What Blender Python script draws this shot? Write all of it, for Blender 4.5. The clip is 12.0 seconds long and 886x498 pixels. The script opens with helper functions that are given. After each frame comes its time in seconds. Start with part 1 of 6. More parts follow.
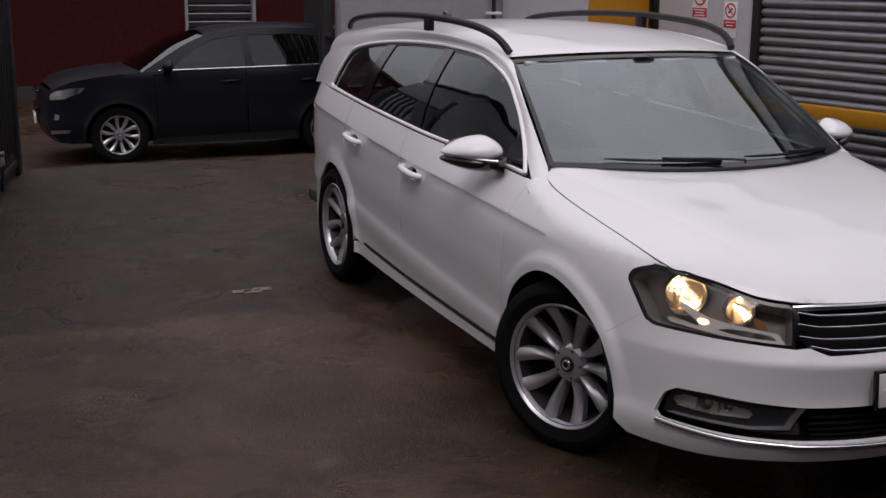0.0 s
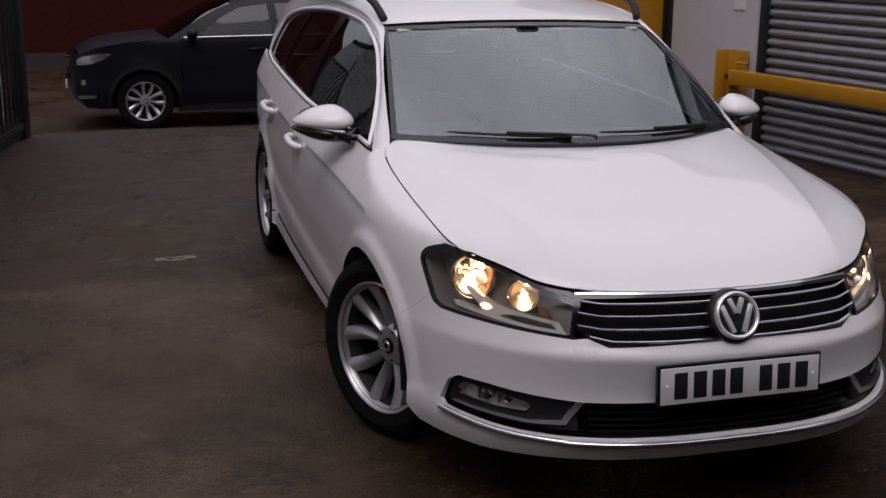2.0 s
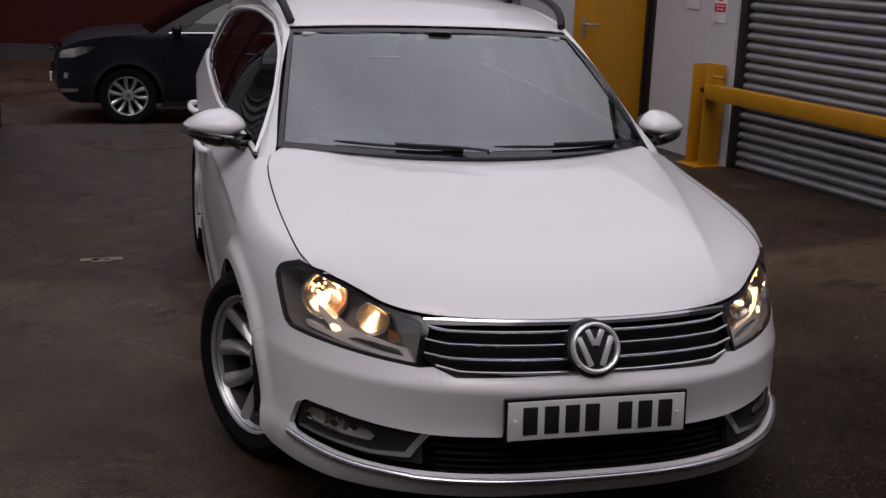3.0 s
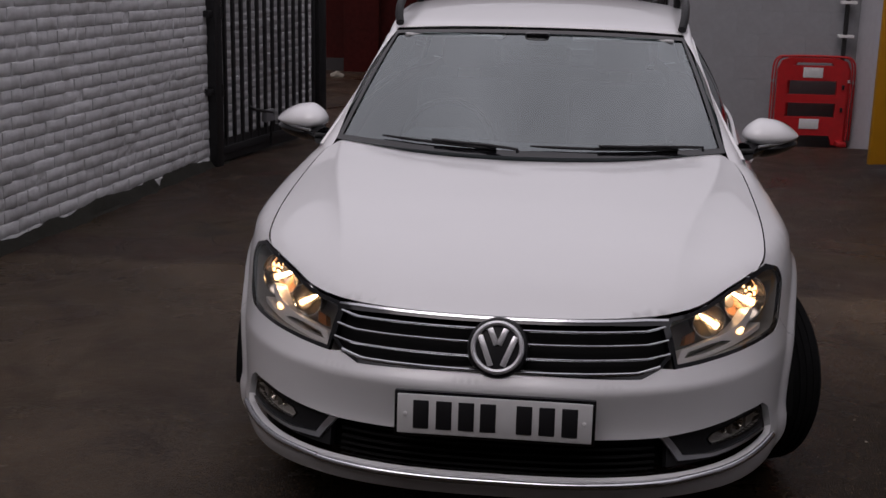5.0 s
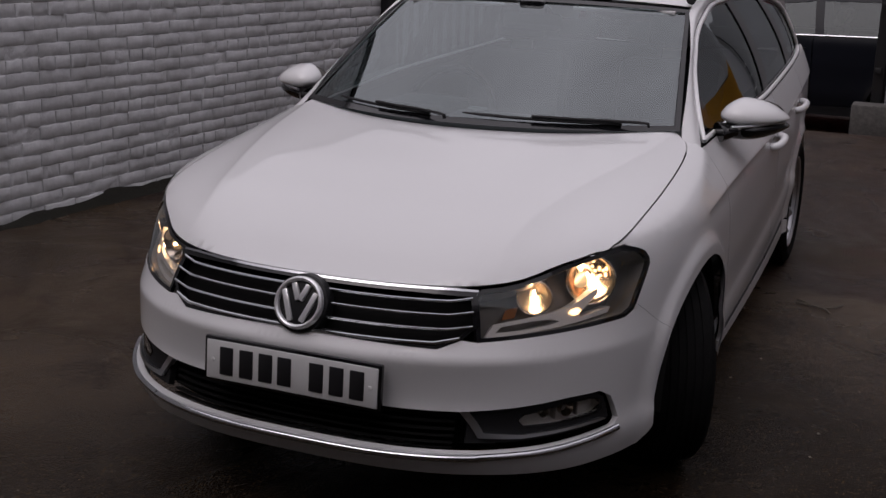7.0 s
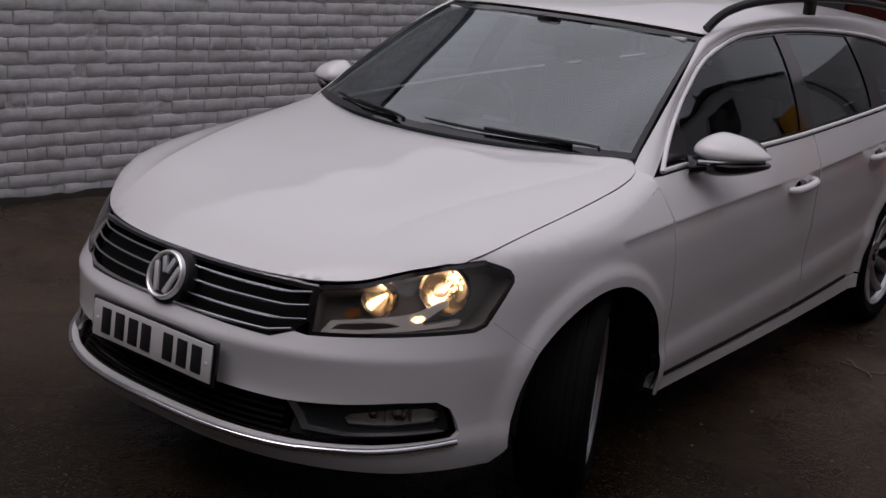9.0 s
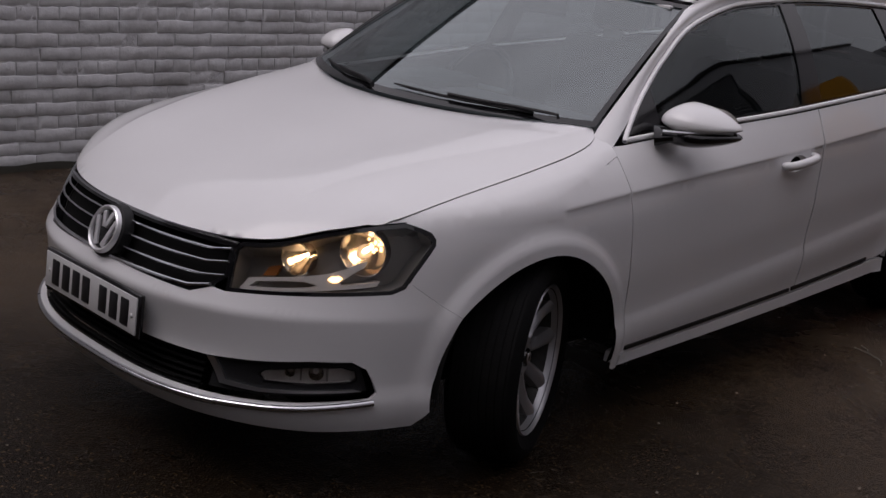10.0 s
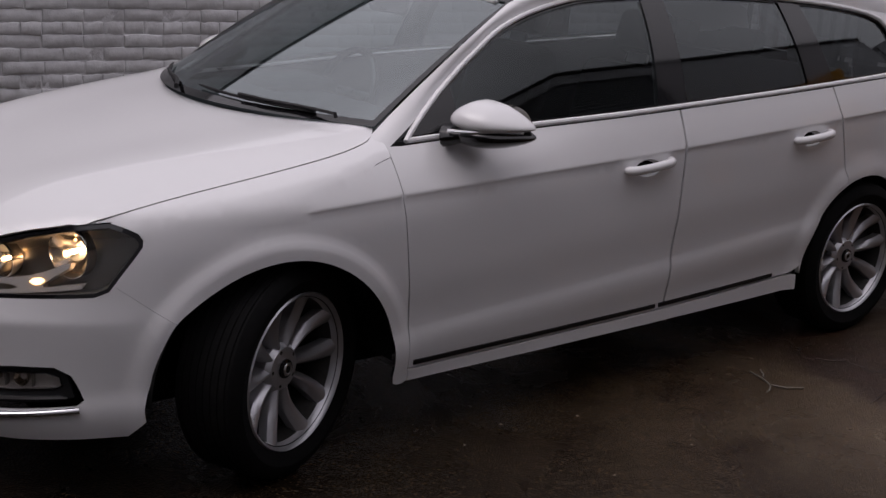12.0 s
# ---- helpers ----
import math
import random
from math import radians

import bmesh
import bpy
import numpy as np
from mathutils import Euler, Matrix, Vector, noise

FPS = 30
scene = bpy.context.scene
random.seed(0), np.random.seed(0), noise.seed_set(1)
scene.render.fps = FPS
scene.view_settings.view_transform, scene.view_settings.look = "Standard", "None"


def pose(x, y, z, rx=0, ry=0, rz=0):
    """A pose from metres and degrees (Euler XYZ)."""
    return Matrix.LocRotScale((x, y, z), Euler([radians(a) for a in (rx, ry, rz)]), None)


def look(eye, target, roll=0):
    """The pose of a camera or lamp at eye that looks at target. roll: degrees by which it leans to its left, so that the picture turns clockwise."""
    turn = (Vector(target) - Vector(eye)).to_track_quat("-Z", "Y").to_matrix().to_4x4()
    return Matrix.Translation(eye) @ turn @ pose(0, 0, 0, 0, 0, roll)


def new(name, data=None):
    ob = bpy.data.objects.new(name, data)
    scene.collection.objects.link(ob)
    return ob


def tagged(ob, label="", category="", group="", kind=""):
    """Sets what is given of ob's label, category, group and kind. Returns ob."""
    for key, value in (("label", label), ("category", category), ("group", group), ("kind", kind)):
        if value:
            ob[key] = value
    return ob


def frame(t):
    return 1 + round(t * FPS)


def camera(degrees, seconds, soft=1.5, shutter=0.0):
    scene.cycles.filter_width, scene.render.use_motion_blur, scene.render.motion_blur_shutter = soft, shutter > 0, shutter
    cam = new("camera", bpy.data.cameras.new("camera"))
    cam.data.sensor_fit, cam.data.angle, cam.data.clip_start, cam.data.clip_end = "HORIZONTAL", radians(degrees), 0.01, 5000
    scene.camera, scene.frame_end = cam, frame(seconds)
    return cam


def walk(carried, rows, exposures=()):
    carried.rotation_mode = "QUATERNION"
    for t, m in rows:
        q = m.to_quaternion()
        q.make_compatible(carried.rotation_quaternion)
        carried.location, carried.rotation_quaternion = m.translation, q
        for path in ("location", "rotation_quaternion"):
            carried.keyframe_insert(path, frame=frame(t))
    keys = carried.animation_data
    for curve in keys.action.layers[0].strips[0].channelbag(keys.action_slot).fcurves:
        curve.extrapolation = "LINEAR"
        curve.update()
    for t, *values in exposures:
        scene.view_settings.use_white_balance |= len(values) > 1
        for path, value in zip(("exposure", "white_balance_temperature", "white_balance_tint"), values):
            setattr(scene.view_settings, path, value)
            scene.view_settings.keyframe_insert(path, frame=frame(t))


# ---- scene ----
cam = camera(40.4, 12.0)
KELVIN, TINT = 6550, 23
STOPS = ((0, 0.2), (2.5, 0.05), (4.5, -0.2), (5.5, -0.3), (7.0, -0.28), (9.5, -0.22), (11.0, -0.05), (12, 0.02))
PATH = [
    (0, (-2.858, -3.734, 1.71), (-2.109, -1.933, 1.266), 0.3),
    (0.5, (-2.59, -3.749, 1.711), (-1.851, -1.95, 1.243), 2.4),
    (1, (-2.345, -3.778, 1.706), (-1.637, -1.963, 1.254), 0.4),
    (1.5, (-2.008, -3.906, 1.706), (-1.437, -2.044, 1.252), 1.1),
    (2, (-1.793, -3.923, 1.685), (-1.235, -2.066, 1.196), 0.6),
    (2.5, (-1.528, -3.855, 1.706), (-0.97, -1.999, 1.211), 2.0),
    (4.5, (-0.227, -3.967, 1.641), (-0.178, -2.019, 1.19), 1.2),
    (5, (0.199, -3.99, 1.646), (-0.023, -2.059, 1.177), 1.2),
    (5.5, (0.519, -3.973, 1.635), (0.169, -2.064, 1.152), -0.3),
    (6, (0.838, -3.84, 1.632), (0.422, -1.941, 1.163), 3.2),
    (6.5, (1.146, -3.726, 1.607), (0.55, -1.877, 1.133), 1.1),
    (7, (1.518, -3.623, 1.603), (0.777, -1.835, 1.097), 1.8),
    (9, (2.564, -3.058, 1.658), (1.397, -1.518, 1.142), 5.4),
    (9.5, (2.779, -2.834, 1.632), (1.503, -1.398, 1.072), 7.2),
    (10, (3.021, -2.656, 1.654), (1.685, -1.279, 1.091), 5.2),
    (10.5, (3.373, -2.494, 1.663), (1.948, -1.213, 1.092), 6.7),
    (11, (3.502, -2.228, 1.642), (2.086, -0.93, 1.084), 6.6),
    (11.5, (3.579, -1.917, 1.623), (2.136, -0.642, 1.083), 3.8),
    (12, (3.677, -1.602, 1.629), (2.144, -0.438, 1.085), 3.4),
]
walk(cam, [(t, look(eye, target, roll)) for t, eye, target, roll in PATH], exposures=[(t, stops, KELVIN, TINT) for t, stops in STOPS])


# ---- sky, sun ----
world = bpy.data.worlds.new("overcast_sky")
scene.world = world
world.use_nodes = True
wn, wl = world.node_tree.nodes, world.node_tree.links
sky = wn.new("ShaderNodeTexSky")
sky.sky_type = "NISHITA"
sky.sun_disc = False
sky.sun_elevation, sky.sun_rotation = radians(48), radians(200)
sky.dust_density, sky.air_density, sky.ozone_density = 4.0, 1.0, 1.0
sat = wn.new("ShaderNodeHueSaturation")
sat.inputs["Saturation"].default_value = 0.12
cloud = wn.new("ShaderNodeTexNoise")
cloud.inputs["Scale"].default_value = 2.2
cloud.inputs["Detail"].default_value = 4
cramp = wn.new("ShaderNodeMapRange")
cramp.inputs["From Min"].default_value, cramp.inputs["From Max"].default_value = 0.3, 0.7
cramp.inputs["To Min"].default_value, cramp.inputs["To Max"].default_value = 0.72, 1.12
cmix = wn.new("ShaderNodeMix")
cmix.data_type, cmix.blend_type = "RGBA", "MULTIPLY"
cmix.inputs["Factor"].default_value = 1.0
# overcast: the cloud deck is brighter overhead than at the horizon
way = wn.new("ShaderNodeTexCoord")
split = wn.new("ShaderNodeSeparateXYZ")
wl.new(way.outputs["Generated"], split.inputs[0])
deck = wn.new("ShaderNodeMapRange")
for key, value in (("From Min", 0.0), ("From Max", 1.0), ("To Min", 0.32), ("To Max", 1.3)):
    deck.inputs[key].default_value = value
wl.new(split.outputs["Z"], deck.inputs[0])
grey = wn.new("ShaderNodeMix")
grey.data_type = "RGBA"
grey.inputs["Factor"].default_value = 0.75
grey.inputs["B"].default_value = (7.6, 7.8, 8.1, 1)
wl.new(sky.outputs[0], sat.inputs["Color"])
wl.new(sat.outputs[0], grey.inputs["A"])
wl.new(grey.outputs["Result"], cmix.inputs["A"])
wl.new(cloud.outputs["Fac"], cramp.inputs[0])
lift = wn.new("ShaderNodeMath")
lift.operation = "MULTIPLY"
wl.new(cramp.outputs[0], lift.inputs[0])
wl.new(deck.outputs[0], lift.inputs[1])
wl.new(lift.outputs[0], cmix.inputs["B"])
wl.new(cmix.outputs["Result"], wn["Background"].inputs["Color"])
wn["Background"].inputs["Strength"].default_value = 0.12
sun = new("sun", bpy.data.lights.new("sun", "SUN"))
sun.data.energy, sun.data.angle, sun.data.color = 0.7, radians(40), (1.0, 0.97, 0.93)
sun.matrix_world = look((-3, -8, 14), (0, 0, 0))


# ---- materials ----
def material(name, color, rough=0.5, metal=0.0, grain=0.0, scale=30.0, stain=0.0, stain_scale=2.0, dirt=(0.05, 0.04, 0.03),
             bump=0.0, bump_scale=60.0, coat=0.0, rough_var=0.0, spec=0.5, per_piece=0.0):
    """A surface with fine grain, broad stains, relief and a little change of gloss."""
    m = bpy.data.materials.new(name)
    m.use_nodes = True
    n, l = m.node_tree.nodes, m.node_tree.links
    b = n["Principled BSDF"]
    b.inputs["Roughness"].default_value, b.inputs["Metallic"].default_value = rough, metal
    b.inputs["Coat Weight"].default_value = coat
    b.inputs["Coat Roughness"].default_value = 0.03
    b.inputs["Specular IOR Level"].default_value = spec
    b.inputs["Base Color"].default_value = (*color, 1)
    co = n.new("ShaderNodeTexCoord").outputs["Object"]
    if per_piece:
        geo = n.new("ShaderNodeNewGeometry")
        co = geo.outputs["Position"]
    out = None
    if grain or stain or per_piece:
        base = n.new("ShaderNodeRGB")
        base.outputs[0].default_value = (*color, 1)
        out = base.outputs[0]
        if grain:
            t = n.new("ShaderNodeTexNoise")
            t.inputs["Scale"].default_value, t.inputs["Detail"].default_value = scale, 6
            l.new(co, t.inputs["Vector"])
            r = n.new("ShaderNodeMapRange")
            r.inputs["From Min"].default_value, r.inputs["From Max"].default_value = 0.25, 0.75
            r.inputs["To Min"].default_value, r.inputs["To Max"].default_value = 1 - grain, 1 + grain
            l.new(t.outputs["Fac"], r.inputs[0])
            x = n.new("ShaderNodeMix")
            x.data_type, x.blend_type = "RGBA", "MULTIPLY"
            x.inputs["Factor"].default_value = 1
            l.new(out, x.inputs["A"])
            l.new(r.outputs[0], x.inputs["B"])
            out = x.outputs["Result"]
        if per_piece:
            info = n.new("ShaderNodeObjectInfo")
            r = n.new("ShaderNodeMapRange")
            r.inputs["To Min"].default_value, r.inputs["To Max"].default_value = 1 - per_piece, 1 + per_piece
            l.new(info.outputs["Random"], r.inputs[0])
            x = n.new("ShaderNodeMix")
            x.data_type, x.blend_type = "RGBA", "MULTIPLY"
            x.inputs["Factor"].default_value = 1
            l.new(out, x.inputs["A"])
            l.new(r.outputs[0], x.inputs["B"])
            out = x.outputs["Result"]
        if stain:
            t = n.new("ShaderNodeTexNoise")
            t.inputs["Scale"].default_value, t.inputs["Detail"].default_value, t.inputs["Roughness"].default_value = stain_scale, 8, 0.65
            l.new(co, t.inputs["Vector"])
            r = n.new("ShaderNodeMapRange")
            r.inputs["From Min"].default_value, r.inputs["From Max"].default_value = 0.48, 0.75
            r.inputs["To Min"].default_value, r.inputs["To Max"].default_value = 0.0, stain
            l.new(t.outputs["Fac"], r.inputs[0])
            x = n.new("ShaderNodeMix")
            x.data_type = "RGBA"
            x.inputs["B"].default_value = (*dirt, 1)
            l.new(r.outputs[0], x.inputs["Factor"])
            l.new(out, x.inputs["A"])
            out = x.outputs["Result"]
        l.new(out, b.inputs["Base Color"])
    if rough_var:
        t = n.new("ShaderNodeTexNoise")
        t.inputs["Scale"].default_value, t.inputs["Detail"].default_value = stain_scale * 1.7, 5
        l.new(co, t.inputs["Vector"])
        r = n.new("ShaderNodeMapRange")
        r.inputs["From Min"].default_value, r.inputs["From Max"].default_value = 0.35, 0.65
        r.inputs["To Min"].default_value, r.inputs["To Max"].default_value = max(0.02, rough - rough_var), min(1, rough + rough_var)
        l.new(t.outputs["Fac"], r.inputs[0])
        l.new(r.outputs[0], b.inputs["Roughness"])
    if bump:
        t = n.new("ShaderNodeTexNoise")
        t.inputs["Scale"].default_value, t.inputs["Detail"].default_value = bump_scale, 7
        l.new(co, t.inputs["Vector"])
        u = n.new("ShaderNodeBump")
        u.inputs["Strength"].default_value, u.inputs["Distance"].default_value = 1.0, bump
        l.new(t.outputs["Fac"], u.inputs["Height"])
        l.new(u.outputs[0], b.inputs["Normal"])
    return m


def glass(name, tint, base=0.07):
    """A thin pane: tinted light straight through, and a mirror gloss that grows towards grazing view."""
    m = bpy.data.materials.new(name)
    m.use_nodes = True
    n, l = m.node_tree.nodes, m.node_tree.links
    n.remove(n["Principled BSDF"])
    tr = n.new("ShaderNodeBsdfTransparent")
    tr.inputs["Color"].default_value = (*tint, 1)
    gl = n.new("ShaderNodeBsdfGlossy")
    gl.inputs["Roughness"].default_value = 0.01
    gl.inputs["Color"].default_value = (0.90, 0.97, 0.98, 1)
    lw = n.new("ShaderNodeLayerWeight")
    lw.inputs["Blend"].default_value = 0.5
    pw = n.new("ShaderNodeMath")
    pw.operation = "POWER"
    pw.inputs[1].default_value = 4.0
    l.new(lw.outputs["Facing"], pw.inputs[0])
    ma = n.new("ShaderNodeMath")
    ma.operation = "MULTIPLY_ADD"
    ma.inputs[1].default_value, ma.inputs[2].default_value = 1 - base, base
    l.new(pw.outputs[0], ma.inputs[0])
    mx = n.new("ShaderNodeMixShader")
    l.new(ma.outputs[0], mx.inputs[0])
    l.new(tr.outputs[0], mx.inputs[1])
    l.new(gl.outputs[0], mx.inputs[2])
    l.new(mx.outputs[0], n["Material Output"].inputs["Surface"])
    return m


def lamp_glow(name, color, strength):
    m = bpy.data.materials.new(name)
    m.use_nodes = True
    b = m.node_tree.nodes["Principled BSDF"]
    b.inputs["Base Color"].default_value = (*color, 1)
    b.inputs["Emission Color"].default_value = (*color, 1)
    b.inputs["Emission Strength"].default_value = strength
    return m


WHITE_CAR = material("white_car_paint", (0.74, 0.74, 0.75), rough=0.32, coat=0.8, grain=0.015, scale=3, stain=0.05, stain_scale=1.5, dirt=(0.45, 0.42, 0.38))
GREY_CAR = material("dark_grey_car_paint", (0.006, 0.007, 0.011), rough=0.3, coat=0.0, spec=0.18, grain=0.05, scale=4, stain=0.1, stain_scale=1.2, dirt=(0.03, 0.028, 0.026))
BLACK_PLASTIC = material("black_plastic", (0.008, 0.008, 0.009), rough=0.5, spec=0.3, grain=0.1, scale=120, bump=0.0006, bump_scale=400)
GLOSS_BLACK = material("gloss_black", (0.006, 0.006, 0.007), rough=0.12, coat=0.3)
DARK_INNER = material("dark_inner_body", (0.006, 0.006, 0.006), rough=0.9, spec=0.1)
CABIN = material("charcoal_cabin_trim", (0.035, 0.035, 0.037), rough=0.75, grain=0.15, scale=80, bump=0.0008, bump_scale=300)
CLOTH = material("grey_seat_cloth", (0.05, 0.05, 0.055), rough=0.95, grain=0.2, scale=200, bump=0.001, bump_scale=500)
CHROME = material("chrome", (0.66, 0.67, 0.69), rough=0.14, metal=1.0, grain=0.04, scale=20)
BADGE_CHROME = material("polished_badge_silver", (0.80, 0.80, 0.82), rough=0.28, metal=0.55, grain=0.03, scale=20)
SATIN_CHROME = material("satin_chrome", (0.62, 0.63, 0.65), rough=0.3, metal=1.0, grain=0.05, scale=25)
ALLOY = material("silver_alloy", (0.50, 0.50, 0.52), rough=0.33, metal=0.75, coat=0.3, grain=0.05, scale=18, stain=0.25, stain_scale=9, dirt=(0.12, 0.11, 0.1))
RUBBER = material("tyre_rubber", (0.005, 0.005, 0.0053), rough=0.85, spec=0.12, grain=0.25, scale=60, stain=0.3, stain_scale=8, dirt=(0.016, 0.014, 0.012), bump=0.001, bump_scale=120)
IRON = material("cast_iron", (0.05, 0.048, 0.046), rough=0.55, metal=0.8, grain=0.2, scale=60)
REFLECTOR = material("lamp_reflector", (0.50, 0.48, 0.45), rough=0.22, metal=1.0)
LAMP_BOWL = material("smoked_lamp_bowl", (0.40, 0.35, 0.30), rough=0.16, metal=1.0)
LAMP_TRIM = material("grey_lamp_trim", (0.72, 0.69, 0.66), rough=0.30, metal=0.35)
LAMP_DARK = material("smoked_lamp_housing", (0.26, 0.24, 0.22), rough=0.32, metal=0.4)
AMBER = material("amber_lens", (0.20, 0.07, 0.015), rough=0.2)
RED_LENS = material("red_lens", (0.28, 0.01, 0.01), rough=0.15, coat=0.5)
PLATE = material("white_number_plate", (0.62, 0.62, 0.62), rough=0.3, grain=0.03, scale=30, stain=0.1, stain_scale=10, dirt=(0.3, 0.29, 0.27))
INK = material("black_ink", (0.012, 0.012, 0.014), rough=0.4)
WINDSCREEN = glass("windscreen_glass", (0.46, 0.57, 0.58), 0.21)
FAR_GLASS = glass("dark_car_glass", (0.10, 0.11, 0.11), 0.035)
SIDE_GLASS = glass("tinted_side_glass", (0.40, 0.45, 0.45), 0.06)
DARK_GLASS = glass("privacy_glass", (0.26, 0.28, 0.29), 0.08)
TRIM = material("bright_window_trim", (0.88, 0.88, 0.89), rough=0.28, metal=0.1, grain=0.03, scale=20)
LENS = glass("clear_lamp_lens", (0.88, 0.88, 0.88), 0.06)
BULB = lamp_glow("lit_bulb", (1.0, 0.70, 0.36), 45)
# glow painted in for bulb light caught on bowl and trim; no lamp itself
GLINT = lamp_glow("painted_bulb_glints", (1.0, 0.60, 0.26), 5.0)

PAINTED_BRICK = material("white_painted_brick", (0.60, 0.60, 0.61), rough=0.7, grain=0.1, scale=22, stain=0.5, stain_scale=3.2, dirt=(0.24, 0.23, 0.22), bump=0.004, bump_scale=26, per_piece=0.07)
PAINTED_JOINT = material("white_painted_mortar", (0.58, 0.58, 0.59), rough=0.85, grain=0.2, scale=30, stain=0.7, stain_scale=4, dirt=(0.26, 0.25, 0.24), bump=0.006, bump_scale=40)
# white block paint darkened: the north wall's shade is put into the colour
SHADED_BLOCK = material("shaded_white_block", (0.27, 0.275, 0.29), rough=0.65, grain=0.06, scale=18, stain=0.3, stain_scale=1.4, dirt=(0.20, 0.195, 0.19), bump=0.003, bump_scale=45)
PAINTED_RENDER = material("white_painted_render", (0.46, 0.46, 0.48), rough=0.6, grain=0.05, scale=14, stain=0.3, stain_scale=1.3, dirt=(0.30, 0.29, 0.285), bump=0.002, bump_scale=60)
RED_BRICK = material("red_brown_brickwork", (0.038, 0.0062, 0.005), rough=0.85, spec=0.08, grain=0.25, scale=14, stain=0.5, stain_scale=0.8, dirt=(0.022, 0.007, 0.006), bump=0.004, bump_scale=30, per_piece=0.2)
RED_JOINT = material("dark_red_mortar", (0.042, 0.012, 0.010), rough=0.9, grain=0.2, scale=20)
YELLOW = material("yellow_gloss_paint", (0.42, 0.19, 0.005), rough=0.4, grain=0.08, scale=9, stain=0.35, stain_scale=3, dirt=(0.22, 0.10, 0.012), bump=0.0008, bump_scale=70)
STEEL = material("galvanised_steel", (0.26, 0.26, 0.275), rough=0.5, metal=0.45, grain=0.12, scale=8, stain=0.45, stain_scale=2.2, dirt=(0.14, 0.13, 0.125), bump=0.0006, bump_scale=90)
BLACK_METAL = material("black_painted_metal", (0.010, 0.010, 0.011), rough=0.5, grain=0.3, scale=30, stain=0.2, stain_scale=6, dirt=(0.03, 0.018, 0.012), bump=0.0008, bump_scale=150)
RED_PLASTIC = material("red_barrier_plastic", (0.42, 0.012, 0.014), rough=0.45, grain=0.1, scale=15, stain=0.3, stain_scale=4, dirt=(0.2, 0.02, 0.02))
REFLECTIVE = material("white_reflective_panel", (0.6, 0.6, 0.6), rough=0.5, grain=0.08, scale=40)
SIGN_WHITE = material("sign_white", (0.72, 0.72, 0.72), rough=0.45, grain=0.03, scale=20)
SIGN_RED = material("sign_red", (0.50, 0.02, 0.025), rough=0.45, grain=0.04, scale=30)
STONE = material("dark_stone", (0.09, 0.085, 0.08), rough=0.8, grain=0.3, scale=30, bump=0.004, bump_scale=40)
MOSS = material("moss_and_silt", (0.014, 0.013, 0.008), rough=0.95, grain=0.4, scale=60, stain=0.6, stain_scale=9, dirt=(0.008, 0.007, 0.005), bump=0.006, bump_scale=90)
LITTER = material("pale_grit", (0.17, 0.15, 0.12), rough=0.9, grain=0.2, scale=50)
FAR_DARK = material("dark_wall", (0.022, 0.018, 0.018), rough=0.9, grain=0.2, scale=3, stain=0.5, stain_scale=0.5, dirt=(0.012, 0.010, 0.010))


